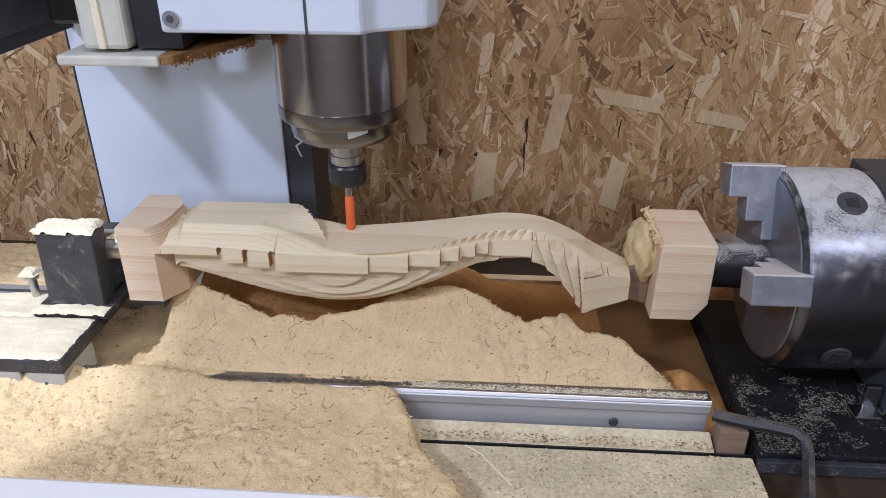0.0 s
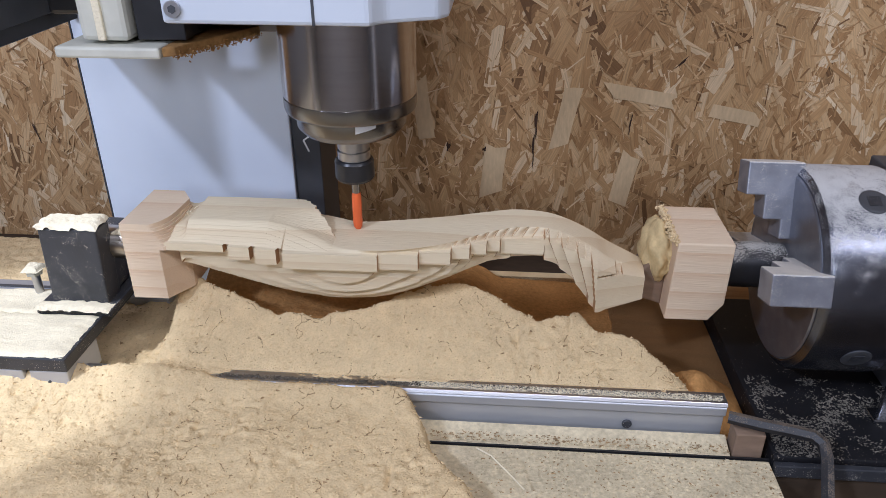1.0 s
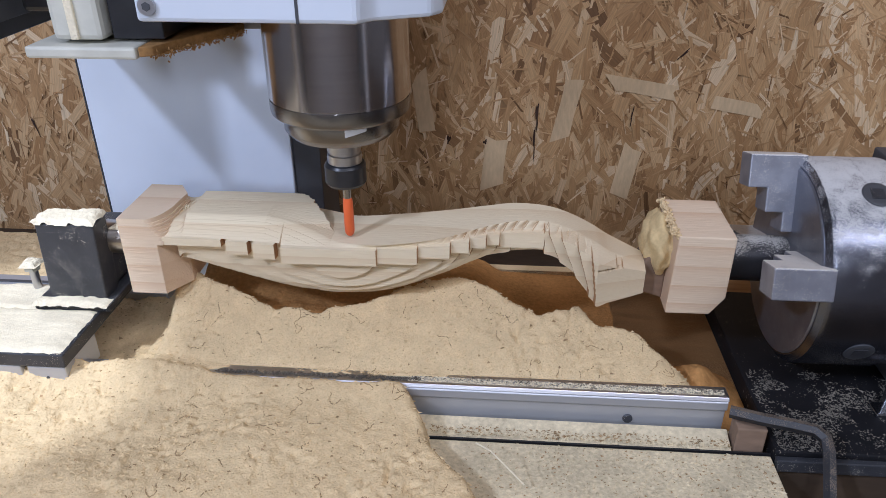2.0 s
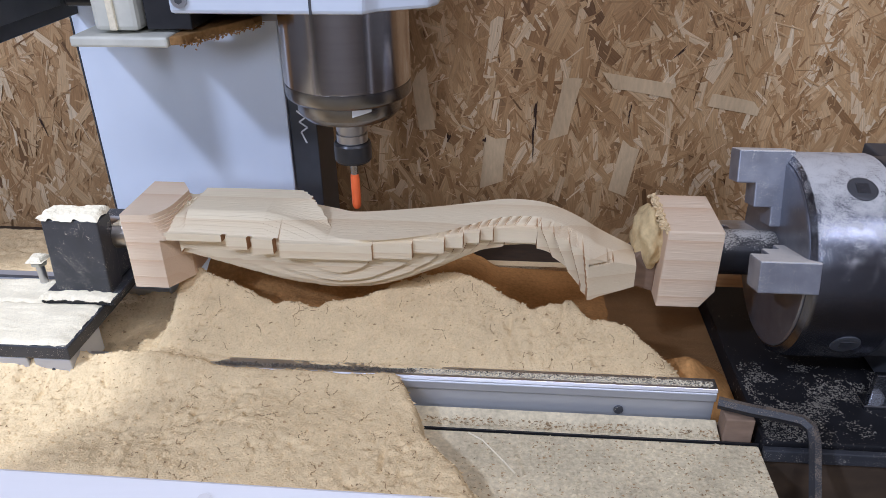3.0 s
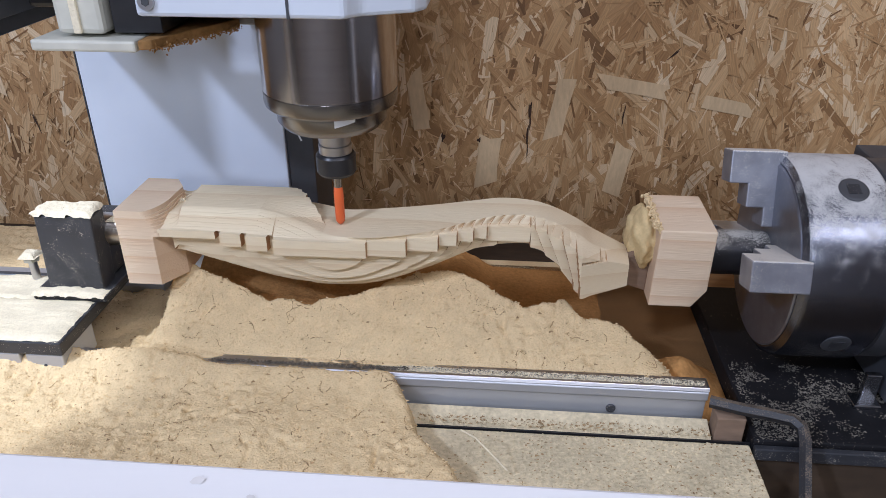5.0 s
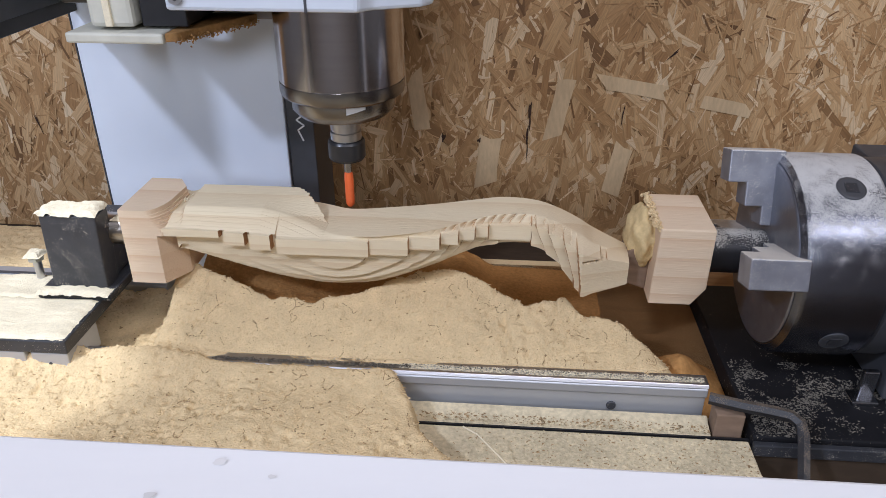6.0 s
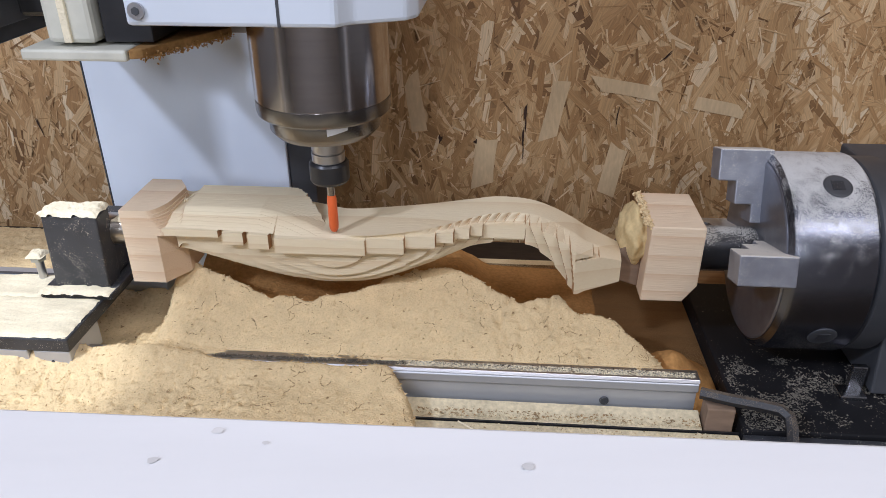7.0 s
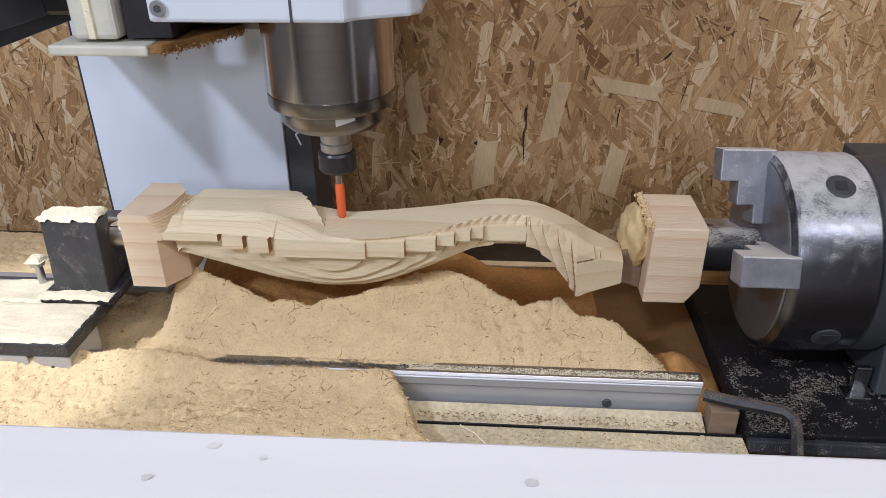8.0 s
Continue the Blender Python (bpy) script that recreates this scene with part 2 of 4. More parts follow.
def part(name, bm, mat, parent, label=""):
    return mesh_object(name, bm, mat, parent, label)


def thing(name, label, category, group="", kind=""):
    return tagged(new(name), label, category, group, kind)


def box(x0, x1, y0, y1, z0, z1, bevel=0.0, segments=2):
    bm = bmesh.new()
    bmesh.ops.create_cube(bm, size=1)
    for v in bm.verts:
        v.co = Vector((x0 + (v.co.x + 0.5) * (x1 - x0), y0 + (v.co.y + 0.5) * (y1 - y0), z0 + (v.co.z + 0.5) * (z1 - z0)))
    if bevel:
        bmesh.ops.bevel(bm, geom=bm.edges[:], offset=bevel, segments=segments, affect="EDGES", profile=0.5)
    return bm


def lathe(profile, axis="z", centre=(0, 0, 0), steps=64, smooth=True):
    """Turns a profile of (radius, height) round an axis through centre; its ends are closed."""
    bm = bmesh.new()
    rings = []
    for r, h in profile:
        ring = []
        for k in range(steps):
            a = 2 * math.pi * k / steps
            u, v = r * math.cos(a), r * math.sin(a)
            ring.append(bm.verts.new((Vector((u, v, h)) if axis == "z" else Vector((h, u, v)) if axis == "x" else Vector((v, h, u))) + Vector(centre)))
        rings.append(ring)
    for a, b in zip(rings, rings[1:]):
        for k in range(steps):
            f = bm.faces.new((a[k], a[(k + 1) % steps], b[(k + 1) % steps], b[k]))
            f.smooth = smooth
    bm.faces.new(rings[0][::-1])
    bm.faces.new(rings[-1])
    if smooth:
        bm.normal_update()
        for e in bm.edges:
            if len(e.link_faces) == 2 and e.calc_face_angle(0) > radians(28):
                e.smooth = False
    bmesh.ops.recalc_face_normals(bm, faces=bm.faces[:])
    return bm


def prism(poly, axis, a, b, bevel=0.0):
    """A polygon pulled along an axis from a to b. The polygon lies in the other two axes, in order."""
    bm = bmesh.new()

    def at(p, d):
        return (d, p[0], p[1]) if axis == "x" else (p[0], d, p[1]) if axis == "y" else (p[0], p[1], d)

    low = [bm.verts.new(at(p, a)) for p in poly]
    high = [bm.verts.new(at(p, b)) for p in poly]
    bm.faces.new(low)
    bm.faces.new(high)
    for k in range(len(poly)):
        j = (k + 1) % len(poly)
        bm.faces.new((low[k], low[j], high[j], high[k]))
    bmesh.ops.recalc_face_normals(bm, faces=bm.faces[:])
    if bevel:
        bmesh.ops.bevel(bm, geom=bm.edges[:], offset=bevel, segments=2, affect="EDGES", profile=0.5)
    return bm


def join(*meshes):
    """Several bmeshes of one part in one."""
    bm = meshes[0]
    for other in meshes[1:]:
        me = bpy.data.meshes.new("scrap")
        other.to_mesh(me)
        other.free()
        bm.from_mesh(me)
        bpy.data.meshes.remove(me)
    return bm


def tube(points, radius, steps=12):
    """A bent bar along smooth points."""
    bm = bmesh.new()
    pts = [Vector(p) for p in points]
    rings = []
    for k, p in enumerate(pts):
        way = (pts[min(k + 1, len(pts) - 1)] - pts[max(k - 1, 0)]).normalized()
        side = way.cross(Vector((0.2, 0.1, 1))).normalized()
        up = side.cross(way)
        rings.append([bm.verts.new(p + radius * (math.cos(2 * math.pi * i / steps) * side + math.sin(2 * math.pi * i / steps) * up)) for i in range(steps)])
    for a, b in zip(rings, rings[1:]):
        for i in range(steps):
            bm.faces.new((a[i], a[(i + 1) % steps], b[(i + 1) % steps], b[i])).smooth = steps > 8
    bm.faces.new(rings[0])
    bm.faces.new(rings[-1])
    bmesh.ops.recalc_face_normals(bm, faces=bm.faces[:])
    return bm


RNG = np.random.default_rng(7)
LATTICE = RNG.random((257, 257))


def soft_noise(x, y, cell):
    """Smooth value noise of the given cell size, 0 to 1."""
    u, v = np.asarray(x) / cell + 57.3, np.asarray(y) / cell + 91.7
    i, j = np.floor(u).astype(int), np.floor(v).astype(int)
    fu, fv = u - i, v - j
    fu, fv = fu * fu * (3 - 2 * fu), fv * fv * (3 - 2 * fv)
    g = lambda a, b: LATTICE[a % 256, b % 256]
    return (g(i, j) * (1 - fu) + g(i + 1, j) * fu) * (1 - fv) + (g(i, j + 1) * (1 - fu) + g(i + 1, j + 1) * fu) * fv


def grid_mesh(name, xs, ys, zs, mat, parent=None, label="", smooth=True):
    """A sheet over a grid; zs has a row for each x."""
    nx, ny = len(xs), len(ys)
    verts = np.stack([np.repeat(xs, ny), np.tile(ys, nx), zs.ravel()], 1)
    idx = np.arange(nx * ny).reshape(nx, ny)
    faces = np.stack([idx[:-1, :-1], idx[1:, :-1], idx[1:, 1:], idx[:-1, 1:]], -1).reshape(-1, 4)
    me = bpy.data.meshes.new(name)
    me.from_pydata(verts.tolist(), [], faces.tolist())
    me.polygons.foreach_set("use_smooth", [smooth] * len(faces))
    me.materials.append(mat)
    ob = new(name, me)
    if parent is not None:
        ob.parent = parent
    return tagged(ob, label)


AXIS_Z, HALF = 0.13, 0.0375


# room -------------------------------------------------------------------------
def build_room():
    wall = tagged(mesh_object("wall_north", box(-2.2, 2.4, 0.452, 0.47, -0.9, 1.95), M_OSB), "oriented strand board wall of brown wood chips behind the machine", "wall", kind="structure")
    tagged(mesh_object("wall_west", box(-2.3, -2.2, -2.6, 0.47, -0.9, 1.95), M_PLASTER), "plain grey workshop wall", "wall", kind="structure")
    tagged(mesh_object("wall_east", box(2.4, 2.5, -2.6, 0.47, -0.9, 1.95), M_PLASTER), "plain grey workshop wall", "wall", kind="structure")
    # Unseen wall, made paler than the others to brighten the steel's reflections.
    tagged(mesh_object("wall_south", box(-2.3, 2.5, -2.7, -2.6, -0.9, 1.95), M_REFLECTOR_WALL), "plain unseen workshop wall, made pale as a reflector", "wall", kind="structure")
    tagged(mesh_object("ceiling", box(-2.3, 2.5, -2.7, 0.47, 1.95, 2.05), M_PLASTER), "plain grey workshop ceiling", "ceiling", kind="structure")
    tagged(mesh_object("floor", box(-2.3, 2.5, -2.7, 0.47, -1.0, -0.9), M_FLOOR), "dark workshop floor", "floor", kind="structure")
    rng = np.random.default_rng(3)
    verts, faces, grain = [], [], []

    def strand(x, z, length, width, turn, depth, tilt=0.0):
        c, s = math.cos(turn), math.sin(turn)
        n0 = len(verts)
        ends = rng.uniform(-0.16, 0.16, 4) * min(length, 4 * width)
        outline = ((-0.5, -0.5, ends[0]), (-0.16, -0.52 + 0.1 * rng.random(), 0), (0.2, -0.46, 0), (0.5, -0.5, ends[1]),
                   (0.5 + 0.05 * rng.random(), 0.0, 0), (0.5, 0.5, ends[2]), (0.1, 0.46 + 0.08 * rng.random(), 0), (-0.5, 0.5, ends[3]))
        shift = rng.random(2) * 9
        for u, v, e in outline:
            a, b = u * length + e, v * width
            verts.append((x + c * a - s * b, depth + tilt * a, z + s * a + c * b))
            grain.append((a + shift[0], b + shift[1]))
        faces.append(tuple(range(n0, n0 + 8)))

    for k in range(10500):
        big = rng.random() ** 2.4
        length, width = 0.014 + 0.10 * big * rng.uniform(0.5, 1), 0.0016 + 0.022 * big * rng.uniform(0.25, 1)
        strand(rng.uniform(-0.98, 0.82), rng.uniform(-0.2, 0.42), length, width, rng.normal(math.pi / 2, 0.55 if big > 0.15 else 0.8),
               0.4516 - 0.0014 * rng.random() - 0.0003 * rng.random() * (big < 0.2), rng.normal(0, 0.010))
    for k in range(4500):
        strand(rng.uniform(-0.98, 0.82), rng.uniform(-0.2, 0.42), 0.008 + 0.035 * rng.random() ** 2, 0.0006 + 0.0022 * rng.random() ** 2, rng.normal(math.pi / 2, 0.8), 0.4498 - 0.0004 * rng.random(), rng.normal(0, 0.01))
    loose = len(faces)
    # the large strands that stand out
    for x, z, length, width, turn in ((0.1475, 0.117, 0.090, 0.026, 1.39), (0.247, 0.152, 0.090, 0.021, -0.155), (0.387, 0.126, 0.066, 0.019, -0.19), (0.24, 0.02, 0.08, 0.028, 1.4), (0.045, 0.03, 0.07, 0.034, 1.5), (-0.06, 0.12, 0.09, 0.024, 1.7)):
        strand(x, z, length, width, turn, 0.4492)
    for f in faces[loose:]:
        bm = bmesh.new()
        bm.faces.new([bm.verts.new(verts[i]) for i in f])
        part("pale_strand", bm, M_PALE_STRAND, wall, "large pale wood strand")
    faces = faces[:loose]
    me = bpy.data.meshes.new("wood_strands")
    me.from_pydata(verts[:8 * loose], [], faces)
    uv = me.uv_layers.new(name="grain")
    uv.data.foreach_set("uv", np.array([grain[i] for f in faces for i in f]).ravel())
    me.materials.append(M_STRAND)
    # knot holes and dark splits between strands
    holes = []
    for x, z, w, h, turn in ((0.105, 0.108, 0.004, 0.040, 1.6), (0.103, 0.068, 0.003, 0.05, 1.6), (-0.023, 0.069, 0.006, 0.012, 1.5), (0.031, 0.066, 0.005, 0.007, 1.0), (0.24, 0.11, 0.002, 0.03, 1.5), (-0.66, 0.075, 0.003, 0.03, 1.8), (0.3, 0.2, 0.003, 0.02, 0.8)):
        bm = bmesh.new()
        ring = []
        for k in range(14):
            a = 2 * math.pi * k / 14
            r = 1 + 0.35 * math.sin(3 * a + x * 40) + 0.2 * math.sin(5 * a)
            p, q = 0.5 * h * r * math.cos(a), 0.5 * w * r * math.sin(a)
            ring.append(bm.verts.new((x + math.cos(turn) * p - math.sin(turn) * q, 0.4487, z + math.sin(turn) * p + math.cos(turn) * q)))
        bm.faces.new(ring)
        holes.append(bm)
    part("bark_specks", join(*holes), M_BARK, wall, "dark bark specks in the board")
    ob = new("wood_strands", me)
    ob.parent = wall
    tagged(ob, "pressed wood strands of many brown tones", kind="stuff")


build_room()


# machine bed --------------------------------------------------------------------
def build_bed():
    tagged(mesh_object("machine_bed", box(-0.95, 0.70, -0.117, 0.19, -0.06, 0.0, 0.002), M_BED), "brown wooden machine bed under the sawdust", "machine bed", kind="structure")
    tagged(mesh_object("front_board", box(-0.95, 0.279, -0.62, -0.1245, -0.03, 0.015, 0.0015), M_BOARD), "pale board coated with fine sawdust before the rail", "board", kind="structure")
    tagged(mesh_object("bed_lip", box(-0.95, -0.30, 0.186, 0.192, 0.0, 0.006, 0.001), M_ALU), "thin bare metal lip along the bed", "trim", kind="structure")
    tagged(mesh_object("bench_top", box(-1.4, 1.4, -0.9, 0.44, -0.14, -0.10, 0.002), M_BENCH), "dark strand board bench under the machine", "bench", kind="structure")
    tagged(mesh_object("rail_strip", prism(((-0.1185, 0.0), (-0.1185, 0.0125), (-0.0985, 0.0185), (-0.0985, 0.0)), "x", -0.30, 0.250, 0.0008), M_BOARD), "dust covered metal strip before the rail", "strip", kind="structure")

    # Black strip that stands in for the shade inside the gap.
    tagged(mesh_object("gap_shade_strip", box(0.0, 0.281, -0.1205, -0.1187, -0.05, 0.0128), M_NUT), "black strip in place of shade in the gap along the bed", "trim", kind="structure")

    rail = thing("linear_rail", "long polished steel linear rail on an aluminium foot", "rail")
    section = ((-0.098, 0.0), (-0.098, 0.008), (-0.092, 0.011), (-0.092, 0.032), (-0.096, 0.036), (-0.096, 0.043), (-0.092, 0.047), (-0.080, 0.047), (-0.077, 0.043), (-0.080, 0.034), (-0.080, 0.0))
    part("rail_body", prism(section, "x", -0.62, 0.248, 0.0006), M_ALU, rail)
    part("rail_crown", prism(((-0.0962, 0.0450), (-0.0940, 0.0478), (-0.080, 0.0478), (-0.0765, 0.0425)), "x", -0.62, 0.2485, 0.0005), M_CHROME, rail, "polished steel running edge")
    for x in (0.168, -0.05, -0.27):
        part("rail_screw", lathe(((0.0038, -0.094), (0.0042, -0.0935), (0.0042, -0.0915)), "y", (x, 0, 0.0195), 20), M_BLACK, rail, "black socket screw")
    rear = thing("rear_rail", "bare aluminium rail at the back of the bed", "rail")
    part("rail_body", prism(((0.062, 0.0), (0.062, 0.026), (0.066, 0.03), (0.086, 0.03), (0.09, 0.026), (0.09, 0.0)), "x", -0.80, -0.30, 0.001), M_ALU, rear)
    part("rail_groove", box(-0.80, -0.30, 0.070, 0.074, 0.0295, 0.0312), M_DARK, rear, "dark groove")


build_bed()


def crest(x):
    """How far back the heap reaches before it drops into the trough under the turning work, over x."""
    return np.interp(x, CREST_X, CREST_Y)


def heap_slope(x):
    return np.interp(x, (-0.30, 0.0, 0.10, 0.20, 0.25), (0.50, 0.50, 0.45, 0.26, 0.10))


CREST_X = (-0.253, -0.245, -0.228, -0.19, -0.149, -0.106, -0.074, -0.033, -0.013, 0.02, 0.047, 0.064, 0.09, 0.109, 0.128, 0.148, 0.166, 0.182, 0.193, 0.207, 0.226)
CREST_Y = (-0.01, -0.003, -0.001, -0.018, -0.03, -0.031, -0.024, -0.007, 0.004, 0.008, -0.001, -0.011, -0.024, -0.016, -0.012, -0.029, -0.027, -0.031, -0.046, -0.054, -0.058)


def dust_height(x, y):
    step = lambda v: 1 / (1 + np.exp(-np.clip(v, -40, 40)))
    patch = np.clip((soft_noise(x + 1.7, y, 0.05) - 0.40) * 4, 0, 1)
    rough = (soft_noise(x, y, 0.06) - 0.5) * 0.007 + (soft_noise(x, y, 0.022) - 0.5) * 0.0032 + (soft_noise(x, y, 0.009) - 0.5) * 0.0014 + (soft_noise(x, y, 0.0036) - 0.5) * 0.0011
    rough = rough + patch * (np.maximum(soft_noise(x + 3, y, 0.006) - 0.62, 0) * 0.006 - np.maximum(soft_noise(x, y + 5, 0.0075) - 0.70, 0) * 0.012)
    # fine cracks that run down the slopes
    rough = rough - patch * 0.0026 * np.clip(1 - np.abs(soft_noise(x * 2.2, y * 0.7, 0.02) - 0.5) * 26, 0, 1)
    wob = (soft_noise(x, y, 0.03) - 0.5) * 0.012
    frag = (soft_noise(x, 0 * y, 0.012) - 0.5) * 0.010 + (soft_noise(x, 0 * y, 0.005) - 0.5) * 0.004
    # the heap between the rail and the work rises to a crest, then drops into the trough
    slope = 0.048 + heap_slope(x) * np.maximum(y + 0.08, 0) ** 0.92 * 0.896
    brim = crest(x) + 0.0035
    slope = slope + 0.004 * np.exp(-(((y - brim) / 0.016) ** 2))
    ridge = step((brim + frag * 0.4 - y) / 0.0012)
    heap = (slope + rough) * ridge
    left = step((x + 0.259 + wob * 0.4 + 0.05 * (y + 0.03)) / 0.0025)
    back = heap * left + 0.0 * (1 - left)
    # the drift before the rail
    edge = np.interp(y, (-0.45, -0.21, -0.185, -0.15, -0.125, -0.092), (0.088, 0.058, 0.040, 0.010, 0.003, -0.014))
    side = step((edge + wob - x) / 0.004)
    front = (0.015 + (0.0265 + 0.0085 * np.exp(-(((y + 0.094) / 0.020) ** 2))) * side) * (0.75 + 0.25 * step((y + 0.26) / 0.05))
    brink = -0.0985 + 0.0085 * step((-0.016 - x) / 0.003)
    is_front = step((brink - y) / 0.0012)
    h = is_front * (front + rough * (0.15 + 0.85 * side)) + (1 - is_front) * back
    # the gap beside the tailstock plate
    gap = step((x + 0.345) / 0.004) * step((-0.254 - x - 0.05 * (y + 0.03)) / 0.003) * step((y + 0.075) / 0.006)
    h = h + gap * (0.020 + 0.12 * np.maximum(x + 0.315, 0) - h + 1.5 * rough)
    far_left = step((-0.335 - x) / 0.004) * (1 - is_front)
    h = h + far_left * (0.022 - h + rough)
    # the swell at the end of the rail, left and right
    h = h + (1 - is_front) * 0.008 * step((-0.192 - x) / 0.006) * step((x + 0.30) / 0.01) * np.exp(-(((y + 0.085) / 0.03) ** 2))
    h = h + is_front * 0.010 * step((-0.192 - x) / 0.012) * np.exp(-(((y + 0.095) / 0.035) ** 2))
    h = h * (1 - (1 - is_front) * step((x + 0.5 * (y + 0.08) - 0.236 - wob) / 0.005))
    # bare strip of rail and of the board
    bare = is_front * step((x - edge - wob) / 0.003) * 0.06
    reach = -0.0865 + 0.0016 * (soft_noise(x, 0 * y, 0.004) - 0.5) - 0.0012 * step((-0.016 - x) / 0.003)
    rail = (1 - is_front) * step((reach - y) / 0.0006) * step((x + 0.19) / 0.003)
    return h - bare - rail * 0.06


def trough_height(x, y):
    """Dust behind the heap, browned for shade, and the pile round the rail's end."""
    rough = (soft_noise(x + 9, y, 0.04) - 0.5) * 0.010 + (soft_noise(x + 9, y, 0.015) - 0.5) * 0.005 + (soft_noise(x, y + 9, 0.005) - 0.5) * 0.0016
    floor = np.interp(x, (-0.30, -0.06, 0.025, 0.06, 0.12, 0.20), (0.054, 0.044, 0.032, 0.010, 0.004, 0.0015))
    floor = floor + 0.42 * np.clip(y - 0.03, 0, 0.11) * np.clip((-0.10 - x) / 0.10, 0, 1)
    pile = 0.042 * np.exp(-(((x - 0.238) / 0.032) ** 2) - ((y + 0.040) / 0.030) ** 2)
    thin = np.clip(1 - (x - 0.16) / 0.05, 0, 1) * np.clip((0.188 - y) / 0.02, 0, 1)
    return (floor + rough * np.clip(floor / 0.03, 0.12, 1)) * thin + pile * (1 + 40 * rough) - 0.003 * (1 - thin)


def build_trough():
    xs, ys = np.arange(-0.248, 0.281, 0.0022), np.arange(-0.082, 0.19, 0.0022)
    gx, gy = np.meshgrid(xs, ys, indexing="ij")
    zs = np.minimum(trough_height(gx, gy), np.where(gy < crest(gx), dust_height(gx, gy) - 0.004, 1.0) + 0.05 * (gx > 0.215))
    tagged(grid_mesh("trough_dust", xs, ys, np.maximum(zs, -0.004), M_SHADE_BROWN_DUST), "sawdust in the trough under the work, browned for its shade", "sawdust", kind="stuff")


def build_dust():
    xs, ys = np.arange(-0.60, 0.30, 0.0016), np.arange(-0.40, 0.20, 0.0016)
    gx, gy = np.meshgrid(xs, ys, indexing="ij")
    tagged(grid_mesh("sawdust_heap", xs, ys, dust_height(gx, gy), M_DUST), "loose heap of fine tan sawdust over the bed", "sawdust", kind="stuff")


def scatter(name, count, seed, region, size, mat, label, lift=0.0003, top=None, clump=0.0):
    """Loose grains: small irregular tetrahedra lying on the dust, in one mesh."""
    rng = np.random.default_rng(seed)
    x, y = rng.uniform(region[0], region[1], count), rng.uniform(region[2], region[3], count)
    z = dust_height(x, y) if top is None else np.full(count, top)
    keep = (z > 0.008) if top is None else np.ones(count, bool)
    if clump:
        keep &= soft_noise(x, y, 0.022) + 0.5 * soft_noise(x, y, 0.006) > clump + 0.4 * rng.random(count)
    x, y, z = x[keep], y[keep], z[keep]
    r = size * (0.5 + rng.random((len(x), 1, 1)) ** 3 * 1.6)
    base = np.array(((1, 0, -0.3), (-0.6, 0.7, -0.3), (-0.5, -0.8, -0.3), (0, 0.1, 0.8)))
    pts = (base + rng.normal(0, 0.35, (len(x), 4, 3))) * r * np.array((1.3, 1, 0.7)) + np.stack([x, y, z + lift], 1)[:, None]
    quad = np.arange(len(x))[:, None] * 4
    faces = np.concatenate([quad + np.array(f) for f in ((0, 1, 3), (1, 2, 3), (2, 0, 3))])
    me = bpy.data.meshes.new(name)
    me.from_pydata(pts.reshape(-1, 3).tolist(), [], faces.tolist())
    me.materials.append(mat)
    return tagged(new(name, me), label, "sawdust", kind="stuff")


build_dust()
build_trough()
scatter("sawdust_grains", 60000, 21, (-0.45, 0.28, -0.34, 0.10), 0.0007, M_DUST, "coarse pale grains lying on the sawdust heap")
scatter("dark_crumbs", 2000, 22, (-0.40, 0.27, -0.30, 0.08), 0.0008, M_CRUMB, "dark brown crumbs lying on the sawdust heap")


def build_cracks():
    """Short dark crumbly cracks in the crust of the heap, in one mesh."""
    rng = np.random.default_rng(31)
    bm = bmesh.new()
    for k in range(240):
        x, y = rng.uniform(-0.22, 0.24), rng.uniform(-0.30, 0.06)
        way = rng.normal(-math.pi / 2, 0.6)
        for j in range(int(rng.integers(8, 30))):
            way += rng.normal(0, 0.35)
            x, y = x + 0.0008 * math.cos(way), y + 0.0008 * math.sin(way)
            z = float(dust_height(x, y))
            if z > 0.015 and rng.random() < 0.8:
                bmesh.ops.create_icosphere(bm, subdivisions=1, radius=1, matrix=Matrix.Translation((x, y, z)) @ Matrix.Diagonal((rng.uniform(0.0003, 0.0006), rng.uniform(0.0005, 0.0011), 0.0003, 1)))
    tagged(mesh_object("crust_cracks", bm, M_CRUMB), "dark crumbly cracks in the sawdust crust", "sawdust", kind="stuff")


build_cracks()
scatter("board_grains", 12000, 23, (0.04, 0.277, -0.33, -0.126), 0.0008, M_BOARD, "pale grains lying on the front board", 0.0, 0.0152)
scatter("rail_grains", 4200, 24, (-0.02, 0.246, -0.0915, -0.084), 0.0005, M_DUST_PALE, "pale grains lying on the rail", 0.0, 0.0480)
scatter("rail_crumbs", 900, 28, (-0.19, -0.01, -0.0905, -0.0868), 0.0007, M_BLACKISH_CRUMB, "dark crumbs in the buried rail's seam", 0.0, 0.0483)
scatter("rail_crumbs", 350, 29, (-0.02, 0.246, -0.0875, -0.084), 0.0006, M_BLACKISH_CRUMB, "dark crumbs along the rail's rear edge", 0.0, 0.0482)
scatter("strip_grains", 3500, 25, (0.0, 0.249, -0.118, -0.106), 0.0008, M_BOARD, "pale grains lying on the metal strip", 0.0, 0.0140)
scatter("base_grains", 16000, 26, (0.285, 0.47, -0.125, -0.02), 0.0006, M_GREY_DUST, "grey dust grains drifted on the black base", 0.0, 0.0222, 0.62)
scatter("board_crumbs", 2200, 30, (0.03, 0.277, -0.30, -0.126), 0.0007, M_CRUMB, "brown crumbs lying on the front board", 0.0, 0.0152, 0.3)
scatter("strip_crumbs", 1300, 31, (0.0, 0.249, -0.118, -0.100), 0.0006, M_CRUMB, "brown crumbs lying on the metal strip", 0.0002, 0.0155, 0.40)


